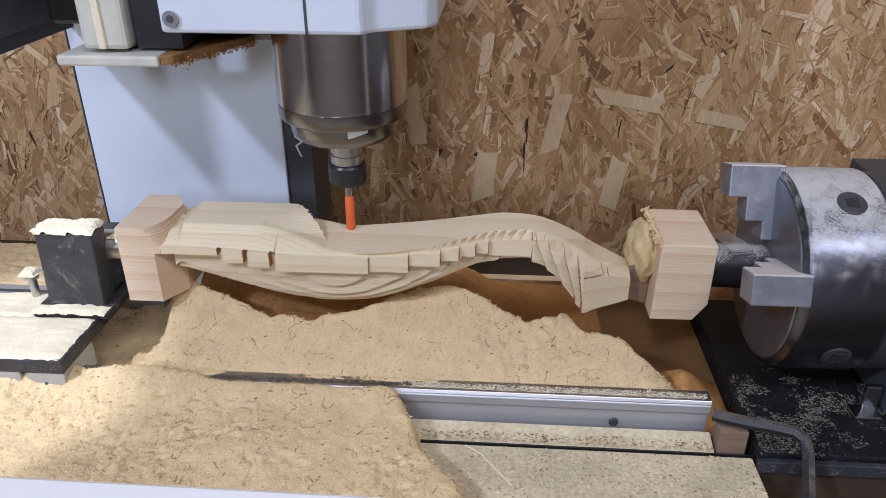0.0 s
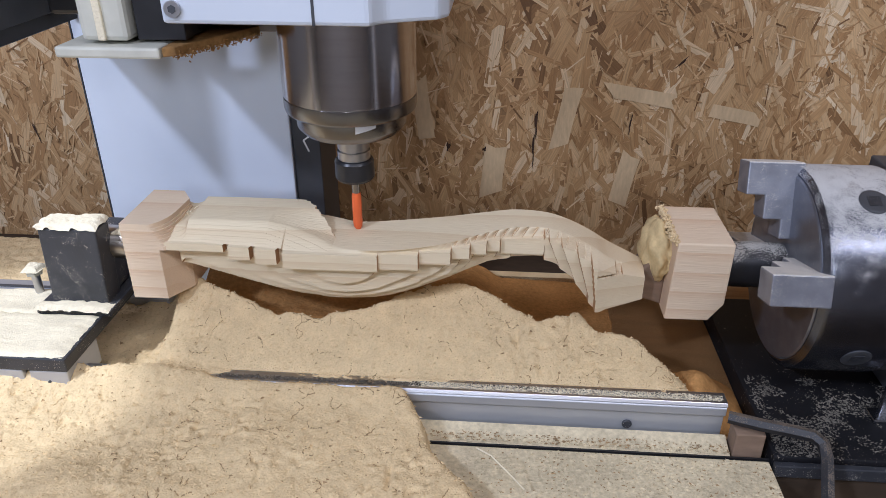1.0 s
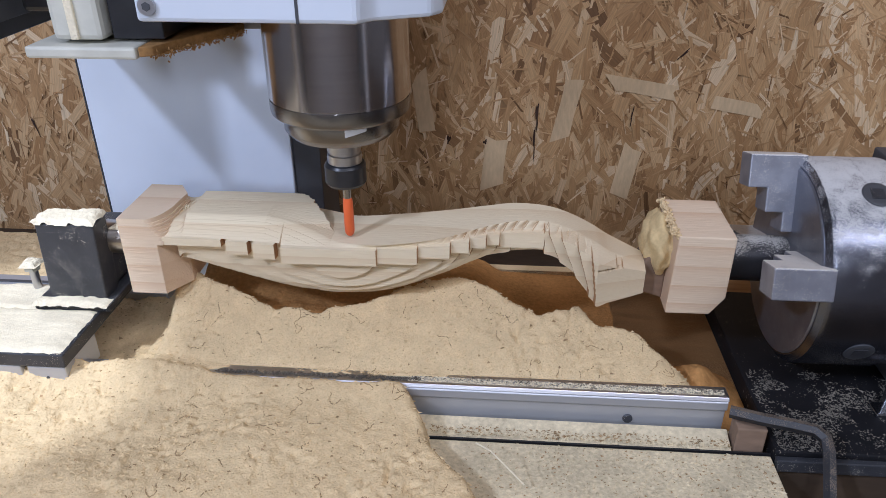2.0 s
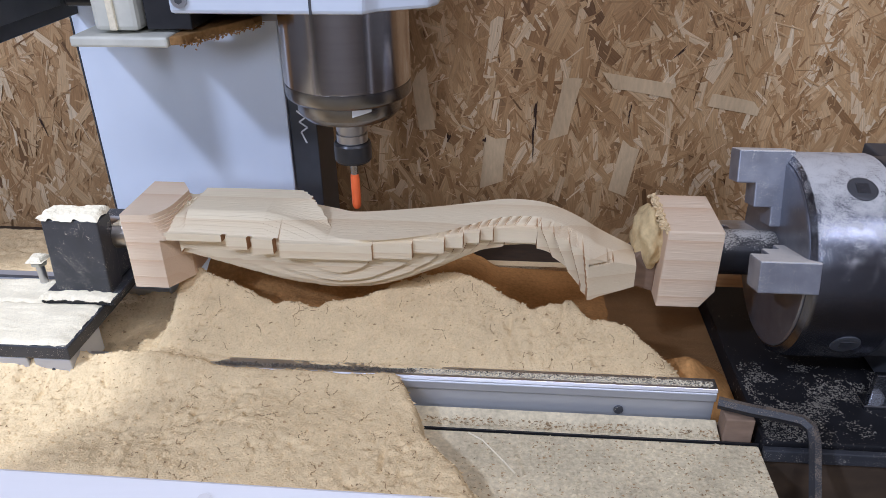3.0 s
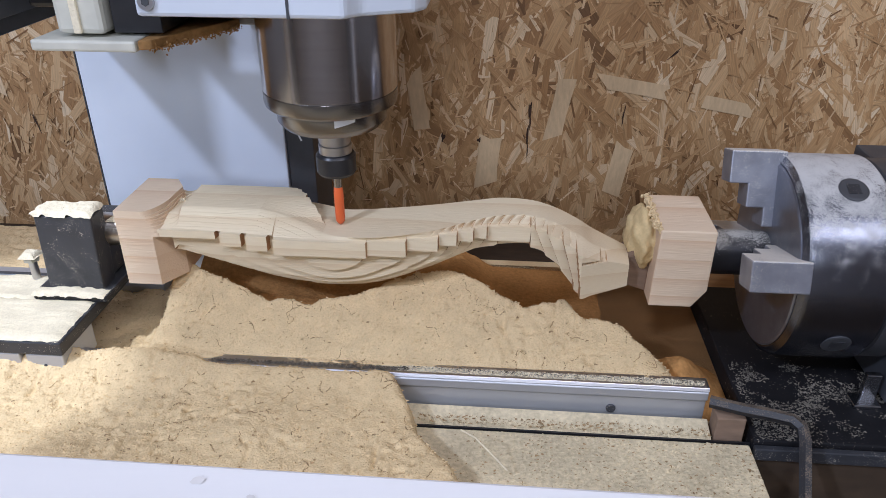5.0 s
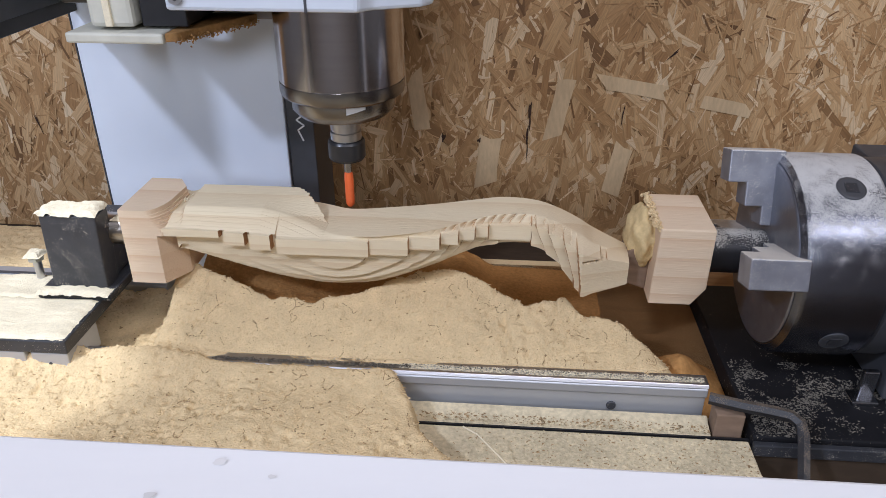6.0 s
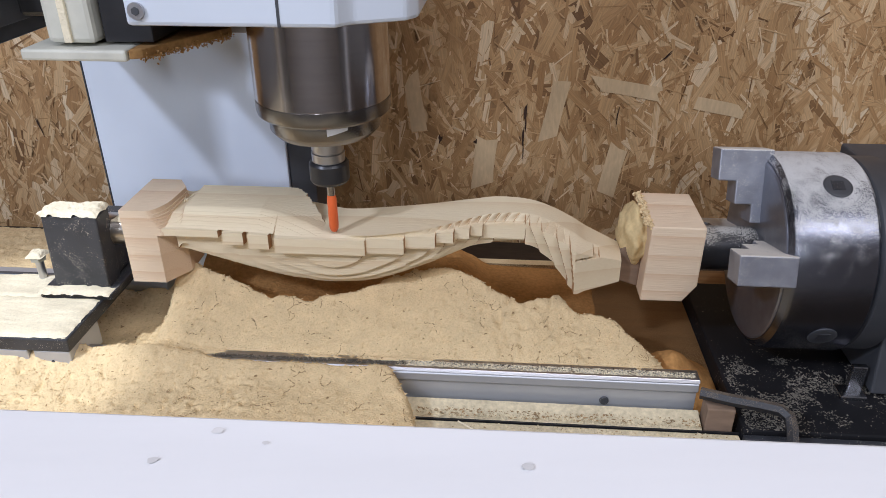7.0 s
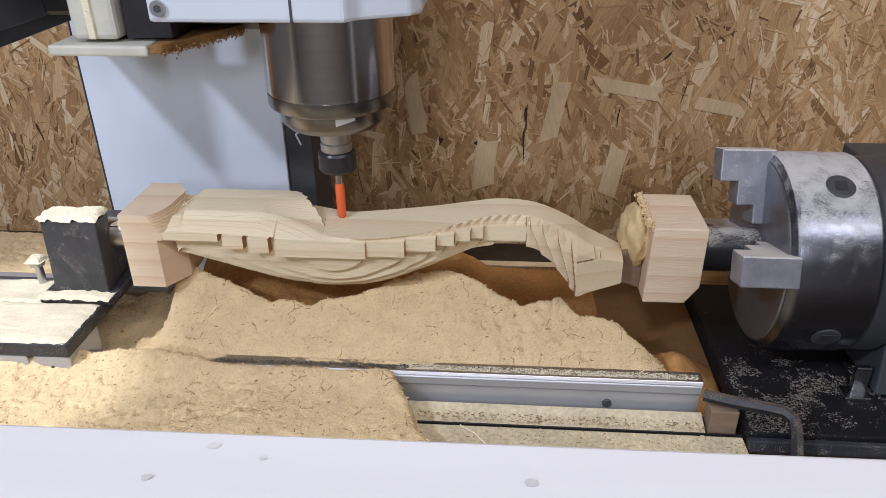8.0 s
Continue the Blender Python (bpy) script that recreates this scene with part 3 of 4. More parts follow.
# the work --------------------------------------------------------------------
def build_work():
    work = thing("carved_leg_blank", "half carved pale pine furniture leg held between centres", "wooden leg")
    # profiles over x
    px = (-0.250, -0.236, -0.223, -0.135, -0.112, -0.098, -0.078, -0.044, 0.005, 0.042, 0.067, 0.097, 0.119, 0.138, 0.149, 0.169, 0.188, 0.205)
    z_top = (0.1525, 0.1525, 0.1525, 0.152, 0.1515, 0.151, 0.150, 0.152, 0.156, 0.160, 0.1625, 0.161, 0.156, 0.1495, 0.144, 0.136, 0.128, 0.122)
    z_low = (0.124, 0.1235, 0.1215, 0.0945, 0.0915, 0.090, 0.0905, 0.095, 0.113, 0.129, 0.1335, 0.134, 0.121, 0.0995, 0.101, 0.104, 0.107, 0.108)
    y_top = (-0.019, -0.017, -0.0155, -0.016, -0.022, -0.028, -0.036, -0.041, -0.032, -0.015, -0.008, -0.004, -0.009, -0.018, -0.022, -0.018, -0.012, -0.01)
    y_low = (-0.030, -0.029, -0.026, -0.018, -0.018, -0.018, -0.018, -0.018, -0.016, -0.014, -0.013, -0.013, -0.024, -0.041, -0.038, -0.032, -0.022, -0.02)
    y_mid = (-0.029, -0.0295, -0.030, -0.0385, -0.0405, -0.042, -0.0425, -0.0395, -0.0335, -0.0215, -0.0135, -0.0125, -0.024, -0.041, -0.041, -0.036, -0.027, -0.024)
    y_back = (0.0375, 0.032, 0.0345, 0.0345, 0.030, 0.026, 0.021, 0.022, 0.026, 0.030, 0.032, 0.031, 0.026, 0.018, 0.014, 0.008, 0.005, 0.005)
    def along(x, values):
        """A smooth curve through the values at px."""
        k = min(max(int(np.searchsorted(px, x)) - 1, 0), len(px) - 2)
        slope = lambda i: (values[min(i + 1, len(px) - 1)] - values[max(i - 1, 0)]) / (px[min(i + 1, len(px) - 1)] - px[max(i - 1, 0)])
        w = px[k + 1] - px[k]
        u = (x - px[k]) / w
        return ((1 + 2 * u) * values[k] + u * w * slope(k)) * (1 - u) ** 2 + (values[k + 1] * (3 - 2 * u) + (u - 1) * w * slope(k + 1)) * u * u

    xs = np.arange(-0.2470, 0.2035, 0.0009)
    bm = bmesh.new()
    rows = []
    # the milled lugs of the front: where each begins, how far it stands out, its lower and upper edge
    breaks = np.array((-0.185, -0.1605, -0.136, -0.051, -0.0165, 0.0115, 0.028, 0.042, 0.054))
    stands = (-0.0365, -0.0395, -0.0415, -0.0440, -0.0415, -0.0375, -0.0320, -0.0260, -0.0200, -0.0150)
    lug_low = (0.1425, 0.1370, 0.1345, 0.1325, 0.1340, 0.1385, 0.1420, 0.1440, 0.1445, 0.1400)
    lug_top = (0.1570, 0.1565, 0.1525, 0.1475, 0.1490, 0.1505, 0.1525, 0.1540, 0.1550, 0.1545)
    # the fan of teeth before the foot: each boundary leans, from an upper to a lower point
    fan = ((0.094, 0.112, -0.0205), (0.104, 0.122, -0.0275), (0.117, 0.1305, -0.0345), (0.130, 0.1365, -0.0420))

    lug_mid = (-0.21, -0.172, -0.148, -0.094, -0.034, -0.0025, 0.020, 0.035, 0.048, 0.075)

    def groove(x):
        """How deep the cross cut between two lugs goes at x."""
        for b in breaks[:3]:
            if -0.0042 < x - b < 0.0008:
                return 0.0075
        return 0.0

    def front_of(x, z, f, ym, ye, lug, low, foot, zt):
        """The front face, milled in level terraces."""
        if foot:
            y = -0.0150
            drop = min(max((0.162 - z) / 0.045, 0.0), 1.15)
            for upper, lower, stand in fan:
                if x > upper + (lower - upper) * drop:
                    y = stand
            if x > 0.181:
                return -0.006
            if x > 0.1375:
                y = -0.0420 + (x - 0.1375) * 0.34
                if abs(z - (0.1335 + (x - 0.1375) * 0.06)) < 0.0009 and x < 0.162:
                    y += 0.006
            return y
        begin = max(ym + 0.0045, stands[lug] + 0.004)
        u = min(max((low - z) / max(low - f, 0.002), 0.0), 1.0)
        y = begin + (ye + 0.004 - begin) * (1 - math.sqrt(max(1 - u * u, 0.0)))
        return round(y / 0.0038) * 0.0038 + 0.0004 * math.sin(x * 45)

    for x in xs:
        zt, zl, yt, ye, yb, ym = (along(x, p) for p in (z_top, z_low, y_top, y_low, y_back, y_mid))
        if x < -0.234:
            zl = max(zl, 0.139)
        lug = int(np.searchsorted(breaks, x))
        foot = x > 0.0925

        def top(y):
            """The top face: the part not yet milled stands higher, up to a slanting ragged edge."""
            edge = -0.088 - 0.72 * (y + 0.022) + 0.0010 * math.sin(y * 700) + 0.0008 * math.sin(y * 1900)
            if x > edge:
                return zt
            ramp = min(max((x + 0.152) / 0.060, 0.0), 1.0) * min(max((0.014 - y) / 0.028, 0.0), 1.0)
            return 0.1645 - (0.1645 - zt) * ramp - (0.0062 * max(0.0, 1 - ((x + 0.2375) / 0.0125) ** 2) ** 0.5 if abs(x + 0.2375) < 0.0125 else 0.0)

        zf = top(yt)
        held = stands[lug] + groove(x)
        if foot:
            z_band, z_under = zt - 0.16 * (zt - zl), zt - 0.30 * (zt - zl)
            held = front_of(x, z_band, zl, ym, ye, lug, z_under, True, zt)
        else:
            z_band = min(lug_top[lug], zt - 0.003)
            z_under = max(min(lug_low[lug], z_band - 0.002), zl + 0.002)
        ring = []
        # the slope over the lugs, with slanting scallops towards the knee; each lug stands out under a small ledge
        brow = held if foot else float(np.interp(x, lug_mid, stands)) + 0.0035
        for i in range(40):
            f = i / 39
            z = zf + (z_band + 0.0004 - zf) * f ** 1.25
            y = yt + (brow - yt) * f ** 0.85
            if 0.0 < x < 0.128 and i:
                phase = ((x + 0.9 * (zf - z)) / 0.0088) % 1.0
                y += 0.0038 * phase ** 2 * math.sin(math.pi * f) ** 0.6 * min(x / 0.03, 1.0)
            elif i and not foot:
                y += 0.0007 * ((zf - z) / 0.0032 % 1.0) * math.sin(math.pi * f)
            ring.append((x, y, z))
        for i in range(8):
            z = z_band + (z_under - z_band) * i / 7
            ring.append((x, front_of(x, z, zl, ym, ye, lug, z_under, True, zt) if foot else held, z))
        for i in range(84):
            f = i / 83
            z = z_under + (zl - z_under) * f
            ring.append((x, front_of(x, z, zl, ym, ye, lug, z_under, foot, zt), z))
        ring += [(x, yb * 0.6, zl + 0.004), (x, yb, zl + 0.016), (x, yb, top(yb) - 0.002), (x, yb - 0.002, top(yb))]
        for j in range(1, 22):
            y = yb - 0.002 + (yt - yb + 0.002) * j / 22
            ring.append((x, y, top(y)))
        rows.append([bm.verts.new(p) for p in ring])
    count = len(rows[0])
    for a, b in zip(rows, rows[1:]):
        for i in range(count):
            bm.faces.new((a[i], a[(i + 1) % count], b[(i + 1) % count], b[i]))
    bm.faces.new(rows[0])
    bm.faces.new(rows[-1][::-1])
    bmesh.ops.recalc_face_normals(bm, faces=bm.faces[:])
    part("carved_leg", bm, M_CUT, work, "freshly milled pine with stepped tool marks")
    chips = bmesh.new()
    rng = np.random.default_rng(17)
    for k in range(46):
        spot = (-0.240, 0.006, 0.1595)
        c = Vector(spot) + Vector((rng.normal(0, 0.006), rng.normal(0, 0.004), rng.normal(0, 0.0006)))
        bmesh.ops.create_icosphere(chips, subdivisions=1, radius=1, matrix=Matrix.Translation(c) @ Euler(tuple(rng.random(3) * 6)).to_matrix().to_4x4() @ Matrix.Diagonal((rng.uniform(0.0008, 0.0028), rng.uniform(0.0005, 0.0015), rng.uniform(0.0004, 0.001), 1)))
    part("clinging_chips", chips, M_DUST_PALE, work, "pale chips clinging to the wood")
    z0, z1 = AXIS_Z - HALF, AXIS_Z + HALF
    # the tail end block: its inner corner is milled into a stepped cove
    levels = (z0, 0.1425, 0.1465, 0.1500, 0.1530, 0.1557, 0.1582, 0.1606, 0.1632, z1)
    bm = bmesh.new()
    loops = []
    for k, (low, high) in enumerate(zip(levels, levels[1:])):
        xf = -0.2415 - 0.0016 * k if k else -0.2470
        reach_x, reach_y = (-0.2300 - 0.0011 * k - xf, 0.026 + 0.001 * k) if k else (0.016, 0.0255)
        bend = 1.2 if k else 1.0
        bow = [(xf + reach_x * (math.sin(a) ** bend if k else a / (math.pi / 2)), -0.0375 + reach_y * ((1 - math.cos(a)) if k else a / (math.pi / 2))) for a in np.linspace(0, math.pi / 2, 9)]
        plan = [(-0.279, -0.0375)] + bow + [(-0.2310 - 0.0008 * k, 0.02), (-0.249, 0.0375), (-0.279, 0.0375)]
        for z in (low, high):
            loops.append([bm.verts.new((px_, py_, z)) for px_, py_ in plan])
    for lo, hi in zip(loops, loops[1:]):
        for i in range(len(lo)):
            j = (i + 1) % len(lo)
            bm.faces.new((lo[i], lo[j], hi[j], hi[i]))
    bm.faces.new(loops[0][::-1])
    bm.faces.new(loops[-1])
    bmesh.ops.recalc_face_normals(bm, faces=bm.faces[:])
    part("end_block", bm, M_PINE, work, "square sawn pine block with a stepped cove")
    part("end_block", prism(((0.1995, z0), (0.237, z0), (0.2485, z0 + 0.017), (0.2485, z1), (0.2015, z1)), "y", -0.0375, 0.0375, 0.0012), M_PINE, work, "square sawn pine block with visible grain")
    rng = np.random.default_rng(11)
    bm = bmesh.new()
    bmesh.ops.create_icosphere(bm, subdivisions=4, radius=1)
    for v in bm.verts:
        n = noise.noise(v.co * 2.3) * 0.25 + noise.noise(v.co * 6) * 0.06
        v.co = Vector((0.195 + v.co.x * 0.015 * (1 + n), 0.004 + v.co.y * 0.030 * (1 + n), 0.141 + v.co.z * 0.027 * (1 + n)))
    for f in bm.faces:
        f.smooth = True
    part("packed_dust", bm, M_RESIN, work, "yellow packed dust in the corner")
    # the neck's dark brown holds the shade on its end grain
    part("neck", prism(((0.178, 0.101), (0.2005, 0.094), (0.2005, 0.146), (0.190, 0.142), (0.178, 0.128)), "y", -0.016, 0.014, 0.002), M_SCRAP_SHADED_NECK, work, "narrow uncut neck beside the block, browned for its shade")
    bm = bmesh.new()
    for k in range(220):
        f = rng.random()
        c = Vector((0.200 + rng.normal(0, 0.0015), -0.036 + 0.072 * f, 0.1675 + rng.normal(0, 0.0015)))
        bmesh.ops.create_icosphere(bm, subdivisions=1, radius=1, matrix=Matrix.Translation(c) @ Euler(tuple(rng.random(3) * 6)).to_matrix().to_4x4() @ Matrix.Diagonal((rng.uniform(0.0008, 0.0025), rng.uniform(0.0008, 0.0022), rng.uniform(0.0008, 0.0018), 1)))
    part("clinging_dust", bm, M_DUST, work, "pale dust clinging to the ragged block edge")
    return work


build_work()


# tailstock -----------------------------------------------------------------------
def dust_cap(name, x0, x1, y0, y1, z, high, parent_label, seed):
    """Dust settled on a flat top: a low mound with a ragged outline and a flat base."""
    n = 44
    xs, ys = np.linspace(x0, x1, n), np.linspace(y0, y1, n)
    gx, gy = np.meshgrid(xs, ys, indexing="ij")
    u, v = (gx - x0) / (x1 - x0), (gy - y0) / (y1 - y0)
    rim = np.minimum(np.minimum(u, 1 - u) * (x1 - x0), np.minimum(v, 1 - v) * (y1 - y0))
    rag = (soft_noise(gx + seed, gy, 0.006) - 0.5) * 0.004
    h = high * np.clip((rim + rag) / 0.005, 0, 1) ** 0.5 * (0.6 + 0.8 * soft_noise(gx + seed, gy, 0.02)) + (soft_noise(gx, gy + seed, 0.003) - 0.5) * 0.0012
    zs = z + np.maximum(h, -0.0005)
    return tagged(grid_mesh(name, xs, ys, zs, M_DUST_PALE), parent_label, "sawdust", kind="stuff")


def build_tailstock():
    tail = thing("tailstock", "black steel tailstock with a bare steel centre on a sliding plate", "tailstock")
    part("base_plate", prism(((-0.62, -0.113), (-0.310, -0.113), (-0.310, 0.045), (-0.376, 0.045), (-0.376, -0.004), (-0.62, -0.004)), "z", 0.062, 0.075, 0.0012), M_BLACK, tail)
    part("upright", prism(((-0.362, 0.075), (-0.308, 0.075), (-0.304, 0.158), (-0.358, 0.158)), "y", -0.034, -0.010, 0.0015), M_BLACK, tail, "black steel post speckled with dust")
    part("bearing_housing", box(-0.355, -0.310, -0.0098, 0.034, 0.082, 0.1395, 0.003), M_BLACK, tail, "lower black bearing housing")
    part("foot", box(-0.372, -0.300, -0.046, 0.04, 0.075, 0.082, 0.0012), M_BLACK, tail)
    part("centre", lathe(((0.0155, -0.322), (0.0155, -0.287), (0.013, -0.281), (0.012, -0.278)), "x", (0, 0, AXIS_Z), 40), M_RUST, tail, "bare steel centre pin")
    for x0, x1 in ((-0.62, -0.3515), (-0.3455, -0.3115)):
        part("slide_block", box(x0, x1, -0.112, -0.06, 0.036, 0.0615, 0.001), M_ALU, tail, "bright aluminium slide block")
    for x in (-0.366, -0.329):
        part("grub_screw", lathe(((0.0014, -0.1128), (0.0014, -0.1118)), "y", (x, 0, 0.0505), 14), M_DARK, tail)
    part("slide_rail", box(-0.62, -0.318, -0.116, -0.07, 0.022, 0.0355, 0.001), M_ALU, tail)
    dust_cap("sawdust_on_post", -0.361, -0.303, -0.0355, -0.0085, 0.1578, 0.0060, "pale sawdust lying on the tailstock post", 1.0)
    dust_cap("sawdust_on_foot", -0.372, -0.301, -0.050, -0.033, 0.0815, 0.003, "pale sawdust lying on the tailstock foot", 2.0)
    dust_cap("sawdust_on_plate", -0.62, -0.312, -0.112, -0.046, 0.0746, 0.004, "pale sawdust lying on the tailstock plate", 3.0)
    dust_cap("sawdust_on_plate", -0.62, -0.370, -0.048, -0.005, 0.0746, 0.0035, "pale sawdust lying on the tailstock plate", 4.0)
    dust_cap("sawdust_on_centre", -0.305, -0.280, -0.011, 0.010, 0.1425, 0.0042, "pale sawdust lying on the centre pin", 5.0)
    bolt = thing("clamp_bolt", "upright steel clamp bolt with a dusty hexagon head", "bolt")
    part("shank", lathe(((0.0040, 0.074), (0.0040, 0.099)), "z", (-0.388, -0.012, 0), 24), M_CHROME, bolt)
    part("bolt_head", lathe(((0.0075, 0.098), (0.0078, 0.099), (0.0078, 0.1035), (0.007, 0.1045)), "z", (-0.388, -0.012, 0), 6, False), M_DIRTY, bolt)
    dust_cap("sawdust_on_bolt", -0.397, -0.379, -0.021, -0.003, 0.1035, 0.004, "pale sawdust lying on the bolt head", 6.0)


build_tailstock()


# chuck and rotary head -----------------------------------------------------------
def jaw(chuck, angle):
    """A stepped chuck jaw; built pointing up, then turned round the axis."""
    steps = ((0.263, 0.0925), (0.263, 0.064), (0.279, 0.064), (0.279, 0.043), (0.294, 0.043), (0.294, 0.026), (0.310, 0.026), (0.310, 0.0925))
    bm = prism(steps, "y", -0.013, 0.013, 0.0012)
    bmesh.ops.rotate(bm, verts=bm.verts[:], cent=(0, 0, 0), matrix=Matrix.Rotation(radians(angle), 3, "X"))
    bmesh.ops.translate(bm, verts=bm.verts[:], vec=(0, 0, AXIS_Z))
    return part("jaw", bm, M_JAW, chuck, "stepped steel jaw")


def build_chuck():
    chuck = thing("lathe_chuck", "heavy four jaw steel chuck dusted with wood flour", "chuck")
    part("body", lathe(((0.03, 0.306), (0.084, 0.304), (0.089, 0.3075), (0.0905, 0.311), (0.0905, 0.372), (0.088, 0.375)), "x", (0, 0, AXIS_Z), 128), M_CHUCK_DUST, chuck)
    part("face", lathe(((0.028, 0.3030), (0.081, 0.3026), (0.0825, 0.3036), (0.0825, 0.3042)), "x", (0, 0, AXIS_Z), 96), M_CHUCK_FACE, chuck, "flat steel chuck face with a film of dust")
    part("back_plate", lathe(((0.084, 0.375), (0.088, 0.378), (0.088, 0.40), (0.06, 0.405), (0.06, 0.50)), "x", (0, 0, AXIS_Z), 96), M_DARK, chuck, "dark back plate")
    for a in (-16, 74, 254):
        jaw(chuck, a)
    for a in (26, 116, 206, 296):
        turn = Matrix.Translation((0, 0, AXIS_Z)) @ Matrix.Rotation(radians(a), 4, "X")
        bm = lathe(((0.0118, 0.088), (0.0118, 0.0908), (0.010, 0.0913)), "z", (0.346, 0, 0), 36)
        bm.transform(turn)
        socket = part("key_socket", bm, M_DARK, chuck, "dark square key socket")
        bm = box(0.3410, 0.3510, -0.005, 0.005, 0.0905, 0.0917)
        bm.transform(turn)
        part("key_square", bm, M_BLACK, socket)
    arbor = thing("drive_arbor", "black dusty steel drive stub in the chuck", "arbor")
    part("arbor_body", lathe(((0.018, 0.2487), (0.0205, 0.252), (0.0205, 0.300), (0.018, 0.307)), "x", (0, 0, AXIS_Z), 48), M_ARBOR, arbor)
    base = thing("rotary_base", "black dusty steel base of the rotary unit", "machine base")
    part("base_plate", box(0.281, 0.62, -0.126, 0.12, 0.0, 0.022, 0.0015), M_DUSTY_BLACK, base)
    part("pedestal", prism(((-0.075, 0.026), (0.10, 0.026), (0.10, 0.2), (-0.05, 0.2)), "x", 0.405, 0.62, 0.002), M_DARK, base)
    part("front_rib", box(0.281, 0.62, -0.133, -0.127, 0.006, 0.018, 0.001), M_BLACK, base)
    part("under_board", box(0.282, 0.62, -0.1295, -0.1265, -0.058, 0.0055, 0.0006), M_BENCH, base, "dark brown wooden edge under the base")
    bracket = thing("side_bracket", "small grey steel bracket under the chuck", "bracket")
    part("bracket_plate", box(0.388, 0.401, -0.068, -0.062, 0.022, 0.05, 0.001), M_CHUCK, bracket)
    part("bracket_foot", box(0.378, 0.401, -0.08, -0.062, 0.0215, 0.026, 0.001), M_CHUCK, bracket)
    key = thing("hex_key", "bent dark steel hexagon key lying on the base", "hex key")
    pts = [(0.247, -0.104, 0.042), (0.270, -0.113, 0.043), (0.292, -0.121, 0.045), (0.306, -0.127, 0.046), (0.312, -0.133, 0.044), (0.313, -0.142, 0.038), (0.311, -0.155, 0.028), (0.306, -0.185, 0.004), (0.302, -0.21, -0.018)]
    part("key_bar", tube(pts, 0.0052, 6), M_KEY, key)
    part_block = thing("wood_scrap", "small brown wooden scrap under the hexagon key", "wood scrap")
    part("scrap", box(0.252, 0.276, -0.116, -0.098, 0.0, 0.034, 0.0012), M_SCRAP_SHADED_NECK, part_block)


build_chuck()


# column and milling head ------------------------------------------------------------
def build_column():
    col = thing("machine_column", "white painted machine column with a dark side rail", "machine column")
    part("front_panel", box(-0.371, -0.163, 0.115, 0.19, -0.10, 0.75, 0.0015), M_WHITE, col, "smooth white panel")
    part("panel_edge", box(-0.3722, -0.3712, 0.1145, 0.189, -0.10, 0.75), M_DARK, col, "dark edge strip")
    part("side_rail", box(-0.1625, -0.134, 0.119, 0.19, -0.10, 0.75, 0.001), M_DARK, col, "dark grey rail with chalk scrawl")
    part("side_plate", box(-0.366, -0.361, -0.08, 0.1142, 0.312, 0.60, 0.0008), M_NUT, col, "black side plate")
    part("plate_window", box(-0.3608, -0.3596, -0.06, 0.085, 0.325, 0.40, 0.0004), M_DARK, col, "dark smoked window")
    zig = ((-0.154, 0.215), (-0.145, 0.208), (-0.152, 0.203), (-0.144, 0.197), (-0.151, 0.192), (-0.146, 0.180))
    bars = []
    for (xa, za), (xb, zb) in zip(zig, zig[1:]):
        d = Vector((xb - xa, zb - za)).normalized() * 0.0008
        bars.append(prism(((xa - d.y, za + d.x), (xa + d.y, za - d.x), (xb + d.y, zb - d.x), (xb - d.y, zb + d.x)), "y", 0.1182, 0.1192))
    part("chalk_mark", join(*bars), M_CHALK, col, "white chalk scrawl")


build_column()


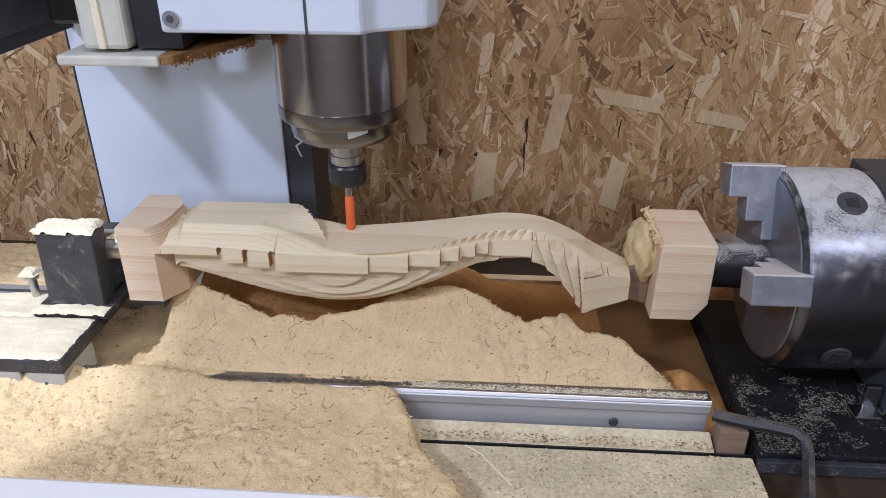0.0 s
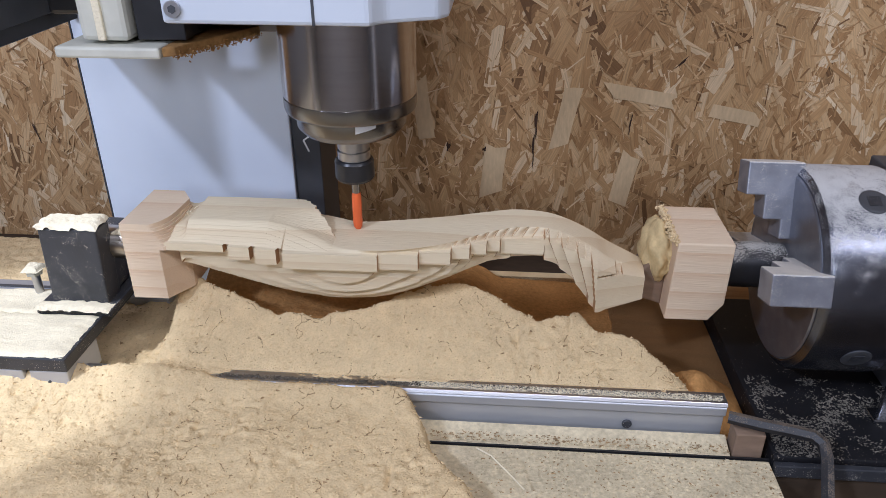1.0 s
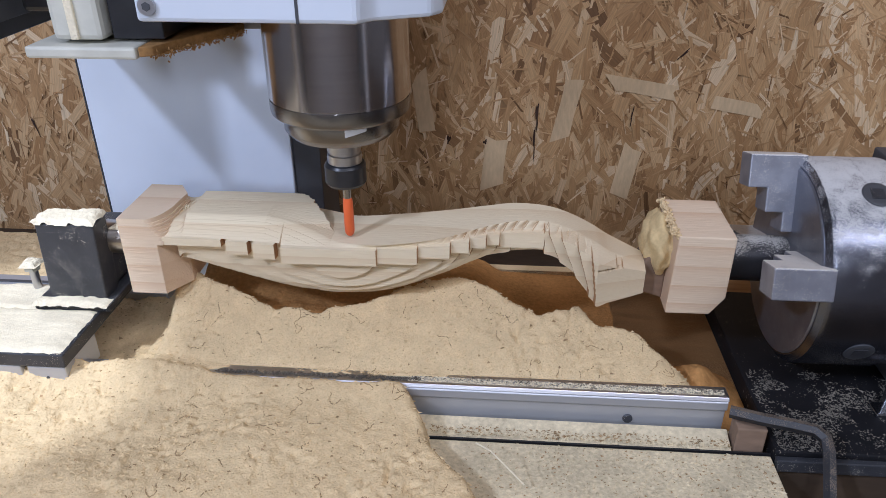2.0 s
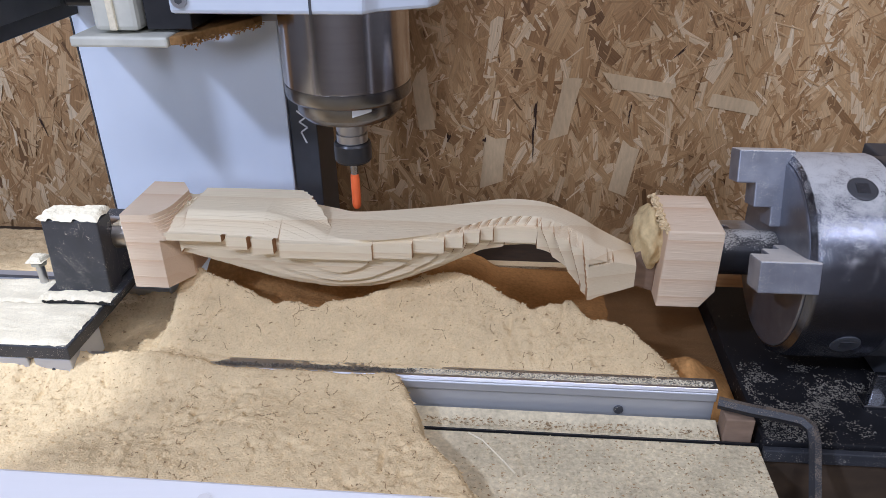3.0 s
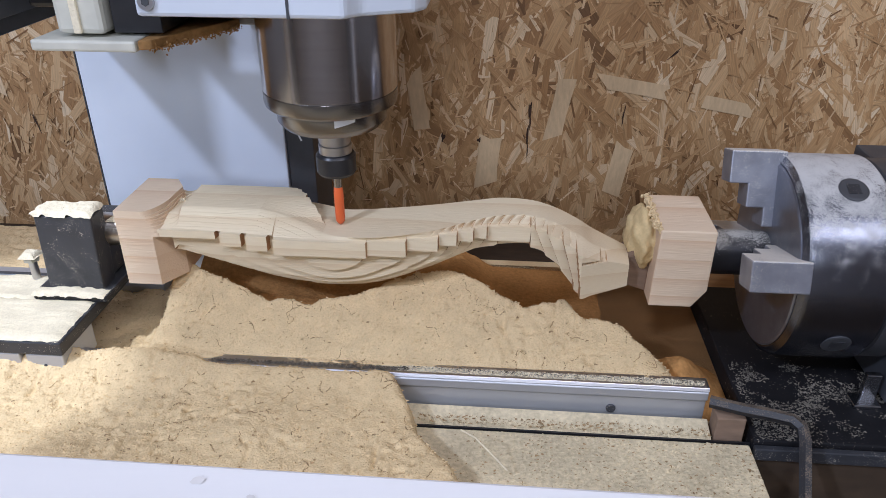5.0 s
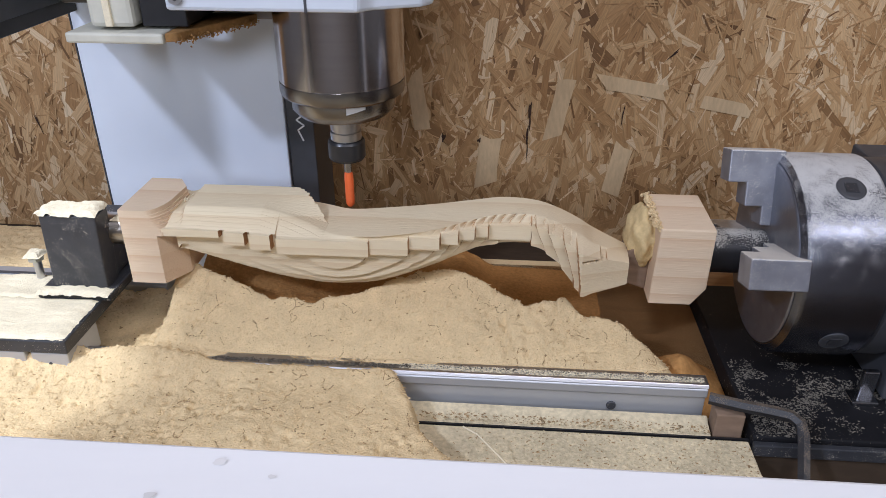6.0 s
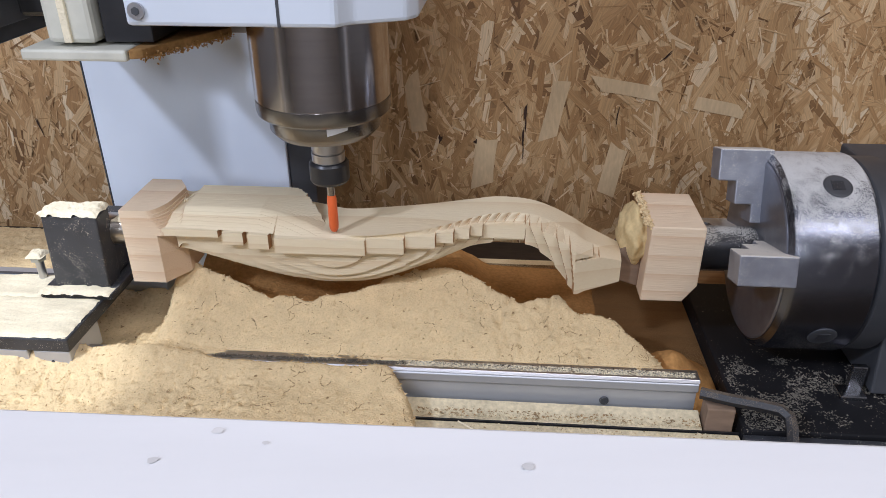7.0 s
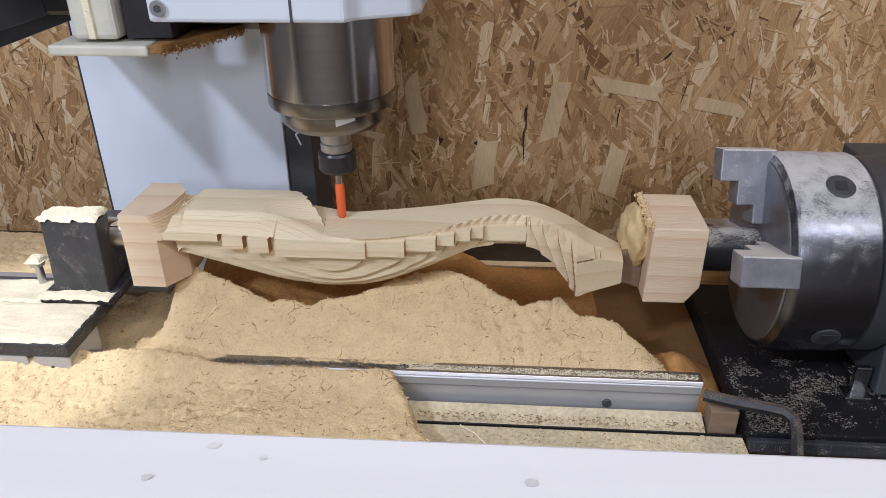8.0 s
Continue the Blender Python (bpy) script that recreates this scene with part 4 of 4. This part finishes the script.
def build_head():
    """Built about the middle of the collet nut."""
    head = thing("milling_head", "milling head with a steel spindle and an orange cutter", "milling head")
    spindle = part("spindle_body", lathe(((0.0549, 0.0667), (0.0549, 0.0676), (0.0555, 0.068), (0.0555, 0.26)), "z", (0, 0, 0), 96), M_STEEL, head, "polished round spindle housing")
    part("spindle_flange", lathe(((0.037, 0.0345), (0.0405, 0.0352), (0.0425, 0.0372), (0.0455, 0.0405), (0.0460, 0.0415), (0.0460, 0.0525), (0.0525, 0.0535), (0.0548, 0.0555), (0.0555, 0.0585), (0.0555, 0.0666)), "z", (0, 0, 0), 96), M_FLANGE, head, "duller grey steel flange ring")
    chip = bmesh.new()
    arc = [radians(a) for a in range(284, 306, 3)]
    low = [chip.verts.new((0.0464 * math.cos(a), 0.0464 * math.sin(a), 0.0455 + 0.0035 * (k / 7))) for k, a in enumerate(arc)]
    high = [chip.verts.new((0.0464 * math.cos(a), 0.0464 * math.sin(a), 0.0520)) for a in arc]
    for k in range(len(arc) - 1):
        chip.faces.new((low[k], low[k + 1], high[k + 1], high[k]))
    part("worn_sticker", chip, M_CHALK, head, "worn white sticker on the flange")
    part("spindle_nose", lathe(((0.0142, 0.008), (0.0142, 0.0165), (0.0128, 0.017), (0.0128, 0.0185), (0.0138, 0.019), (0.0138, 0.036)), "z", (0, 0, 0), 48), M_CHROME, head, "bright steel spindle nose")
    nut = part("collet_nut", lathe(((0.012, -0.0115), (0.0155, -0.0105), (0.0172, -0.008), (0.0172, 0.0065), (0.016, 0.0085), (0.0145, 0.0092)), "z", (0, 0, 0), 48), M_NUT, head, "black collet nut")
    cutter = part("shank", lathe(((0.0036, -0.034), (0.0036, -0.011)), "z", (0, 0, 0), 24), M_CARBIDE, head, "steel cutter shank")
    part("cutter", lathe(((0.0006, -0.0605), (0.0024, -0.0598), (0.0039, -0.0575), (0.0043, -0.054), (0.0043, -0.028), (0.0036, -0.024)), "z", (0, 0, 0), 32), M_BIT, head, "orange coated ball nose cutter")
    plan = ((-0.111, -0.090), (0.034, -0.090), (0.040, -0.082), (0.044, -0.078), (0.079, -0.062), (0.086, -0.05), (0.086, 0.30), (-0.111, 0.30))
    cover = part("cover", prism(plan, "z", 0.138, 0.42, 0.003), M_COVER, head, "white moulded spindle cover")
    part("cover_seam", box(-0.0055, -0.0035, -0.0905, -0.0885, 0.1385, 0.42), M_DARK, cover, "dark joint line")
    part("cover_screw", lathe(((0.0058, -0.0925), (0.0058, -0.0895)), "y", (-0.1016, 0, 0.1485), 24), M_CHROME, cover, "recessed socket screw")
    part("screw_socket", lathe(((0.003, -0.0930), (0.003, -0.0920)), "y", (-0.1016, 0, 0.1485), 6, False), M_DARK, cover)
    slide = part("slide_rail", box(-0.150, -0.1125, -0.050, 0.02, 0.118, 0.42, 0.001), M_NUT, head, "black vertical slide rail")
    part("wiper_panel", box(-0.190, -0.153, -0.058, 0.0, 0.118, 0.42, 0.004), M_DIRTY, head, "dusty cream panel")
    part("panel_rib", box(-0.176, -0.170, -0.0605, -0.057, 0.119, 0.42, 0.001), M_DUST_PALE, head, "dusty raised rib")
    lumps = bmesh.new()
    rng = random.Random(9)
    for k in range(60):
        c = Vector((-0.21 + rng.gauss(0, 0.012), 0.05 + rng.gauss(0, 0.002), 0.15 + rng.gauss(0, 0.010)))
        bmesh.ops.create_icosphere(lumps, subdivisions=1, radius=rng.uniform(0.0015, 0.005), matrix=Matrix.Translation(c))
    part("caked_dust", lumps, M_RESIN, head, "yellow dust caked on the beam")
    part("drip_tray", box(-0.209, -0.128, -0.066, 0.04, 0.107, 0.1155, 0.002), M_DIRTY, head, "dusty cream tray")
    part("under_plate", box(-0.125, 0.03, -0.02, 0.30, 0.125, 0.139, 0.002), M_DARK, head, "dark plate caked with sawdust")
    # Added plate: keeps light off the panel, its grey standing for the shadow wedge.
    part("added_light_baffle", box(-0.126, -0.045, 0.024, 0.10, 0.110, 0.1245, 0.001), M_BAFFLE, head, "added dull grey plate that blocks light behind the slide")
    part("slide_foot", prism(((-0.127, -0.064), (-0.118, -0.060), (-0.078, 0.022), (-0.127, 0.022)), "z", 0.1085, 0.1155, 0.001), M_CAKE, head, "plate caked with orange brown sawdust")
    fringe = bmesh.new()
    rng = random.Random(5)
    for k in range(380):
        f = 0.45 * rng.random()
        c = Vector((-0.119 + 0.087 * f + rng.gauss(0, 0.002), -0.061 + 0.18 * f + rng.gauss(0, 0.002), 0.109 + rng.gauss(0, 0.0018)))
        m = Matrix.Translation(c) @ Euler((rng.random() * 6, rng.random() * 6, rng.random() * 6)).to_matrix().to_4x4() @ Matrix.Diagonal((rng.uniform(0.0004, 0.0022), rng.uniform(0.0003, 0.0009), rng.uniform(0.0003, 0.0008), 1))
        bmesh.ops.create_icosphere(fringe, subdivisions=1, radius=1, matrix=m)
    part("caked_sawdust", fringe, M_CAKE, head, "ragged orange brown sawdust hanging under the cover")
    part("carriage_back", box(-0.265, -0.192, 0.03, 0.075, 0.120, 0.42, 0.004), M_NUT, head, "black carriage block")
    return head


HEAD = build_head()


# near plank ----------------------------------------------------------------------------
def build_plank():
    plank = thing("near_plank", "pale planed wooden plank with small knots before the machine", "plank")
    far, run = Vector((0.05, -0.5099, 0.3508)), Vector((0.40, -0.0374, 0.0378)).normalized()
    side = Vector((0, 0, 1)).cross(run).normalized()
    lie = Matrix((run, side, run.cross(side))).transposed().to_4x4()
    lie.translation = far
    bm = box(-0.80, 0.80, -0.105, 0.0, -0.033, 0.0, 0.0008, 2)
    bm.transform(lie)
    part("board", bm, M_PLANK, plank)
    rng = random.Random(14)
    for u, v, size in ((-0.042, -0.0045, 0.0011), (0.024, -0.0105, 0.0010), (-0.030, -0.0075, 0.0006), (-0.052, -0.0140, 0.0010)):
        bm = bmesh.new()
        ring = [bm.verts.new((u + 1.5 * size * rng.uniform(0.7, 1.1) * math.cos(k * 0.524), v + size * rng.uniform(0.7, 1.1) * math.sin(k * 0.524), 0.0003)) for k in range(12)]
        bm.faces.new(ring)
        bm.transform(lie)
        part("knot", bm, M_KNOT, plank, "faint wood knot")
    for u in (-0.76, 0.72):
        top = lie @ Vector((u + 0.025, -0.05, -0.033))
        part("post", box(top.x - 0.025, top.x + 0.025, top.y - 0.036, top.y + 0.036, -0.10, top.z - 0.001, 0.003), M_PLANK, plank)


build_plank()


def build_sliver():
    sliver = thing("wood_sliver", "thin curled wood sliver lying on the sawdust", "wood sliver")
    part("splinter", tube([(0.040, -0.160, 0.046), (0.052, -0.166, 0.044), (0.064, -0.173, 0.036), (0.078, -0.179, 0.024)], 0.0007, 5), M_DUST_PALE, sliver)


build_sliver()


def motions():
    rows = ((0.0, -0.0755, 0.0105, 0.2085), (0.3, -0.0760, 0.0300, 0.2083), (0.5, -0.0760, 0.0325, 0.2085), (1.0, -0.0758, 0.0043, 0.2103), (1.5, -0.0758, -0.0327, 0.2130), (1.7, -0.0760, -0.0370, 0.2136),
            (2.2, -0.0770, -0.0080, 0.2112), (2.8, -0.0778, 0.0310, 0.2080), (3.0, -0.0780, 0.0306, 0.2080), (3.5, -0.0783, 0.0194, 0.2085), (4.0, -0.0780, -0.0195, 0.2120), (4.5, -0.0785, -0.0374, 0.2138),
            (5.0, -0.0792, -0.0130, 0.2115), (5.6, -0.0800, 0.0300, 0.2082), (6.0, -0.0803, 0.0283, 0.2085), (6.5, -0.0801, -0.0004, 0.2095), (7.0, -0.0800, -0.0359, 0.2129), (7.5, -0.0808, -0.0300, 0.2121), (8.0, -0.0813, 0.0054, 0.2097))
    walk(HEAD, [(t, pose(x, y, z)) for t, x, y, z in rows])


motions()
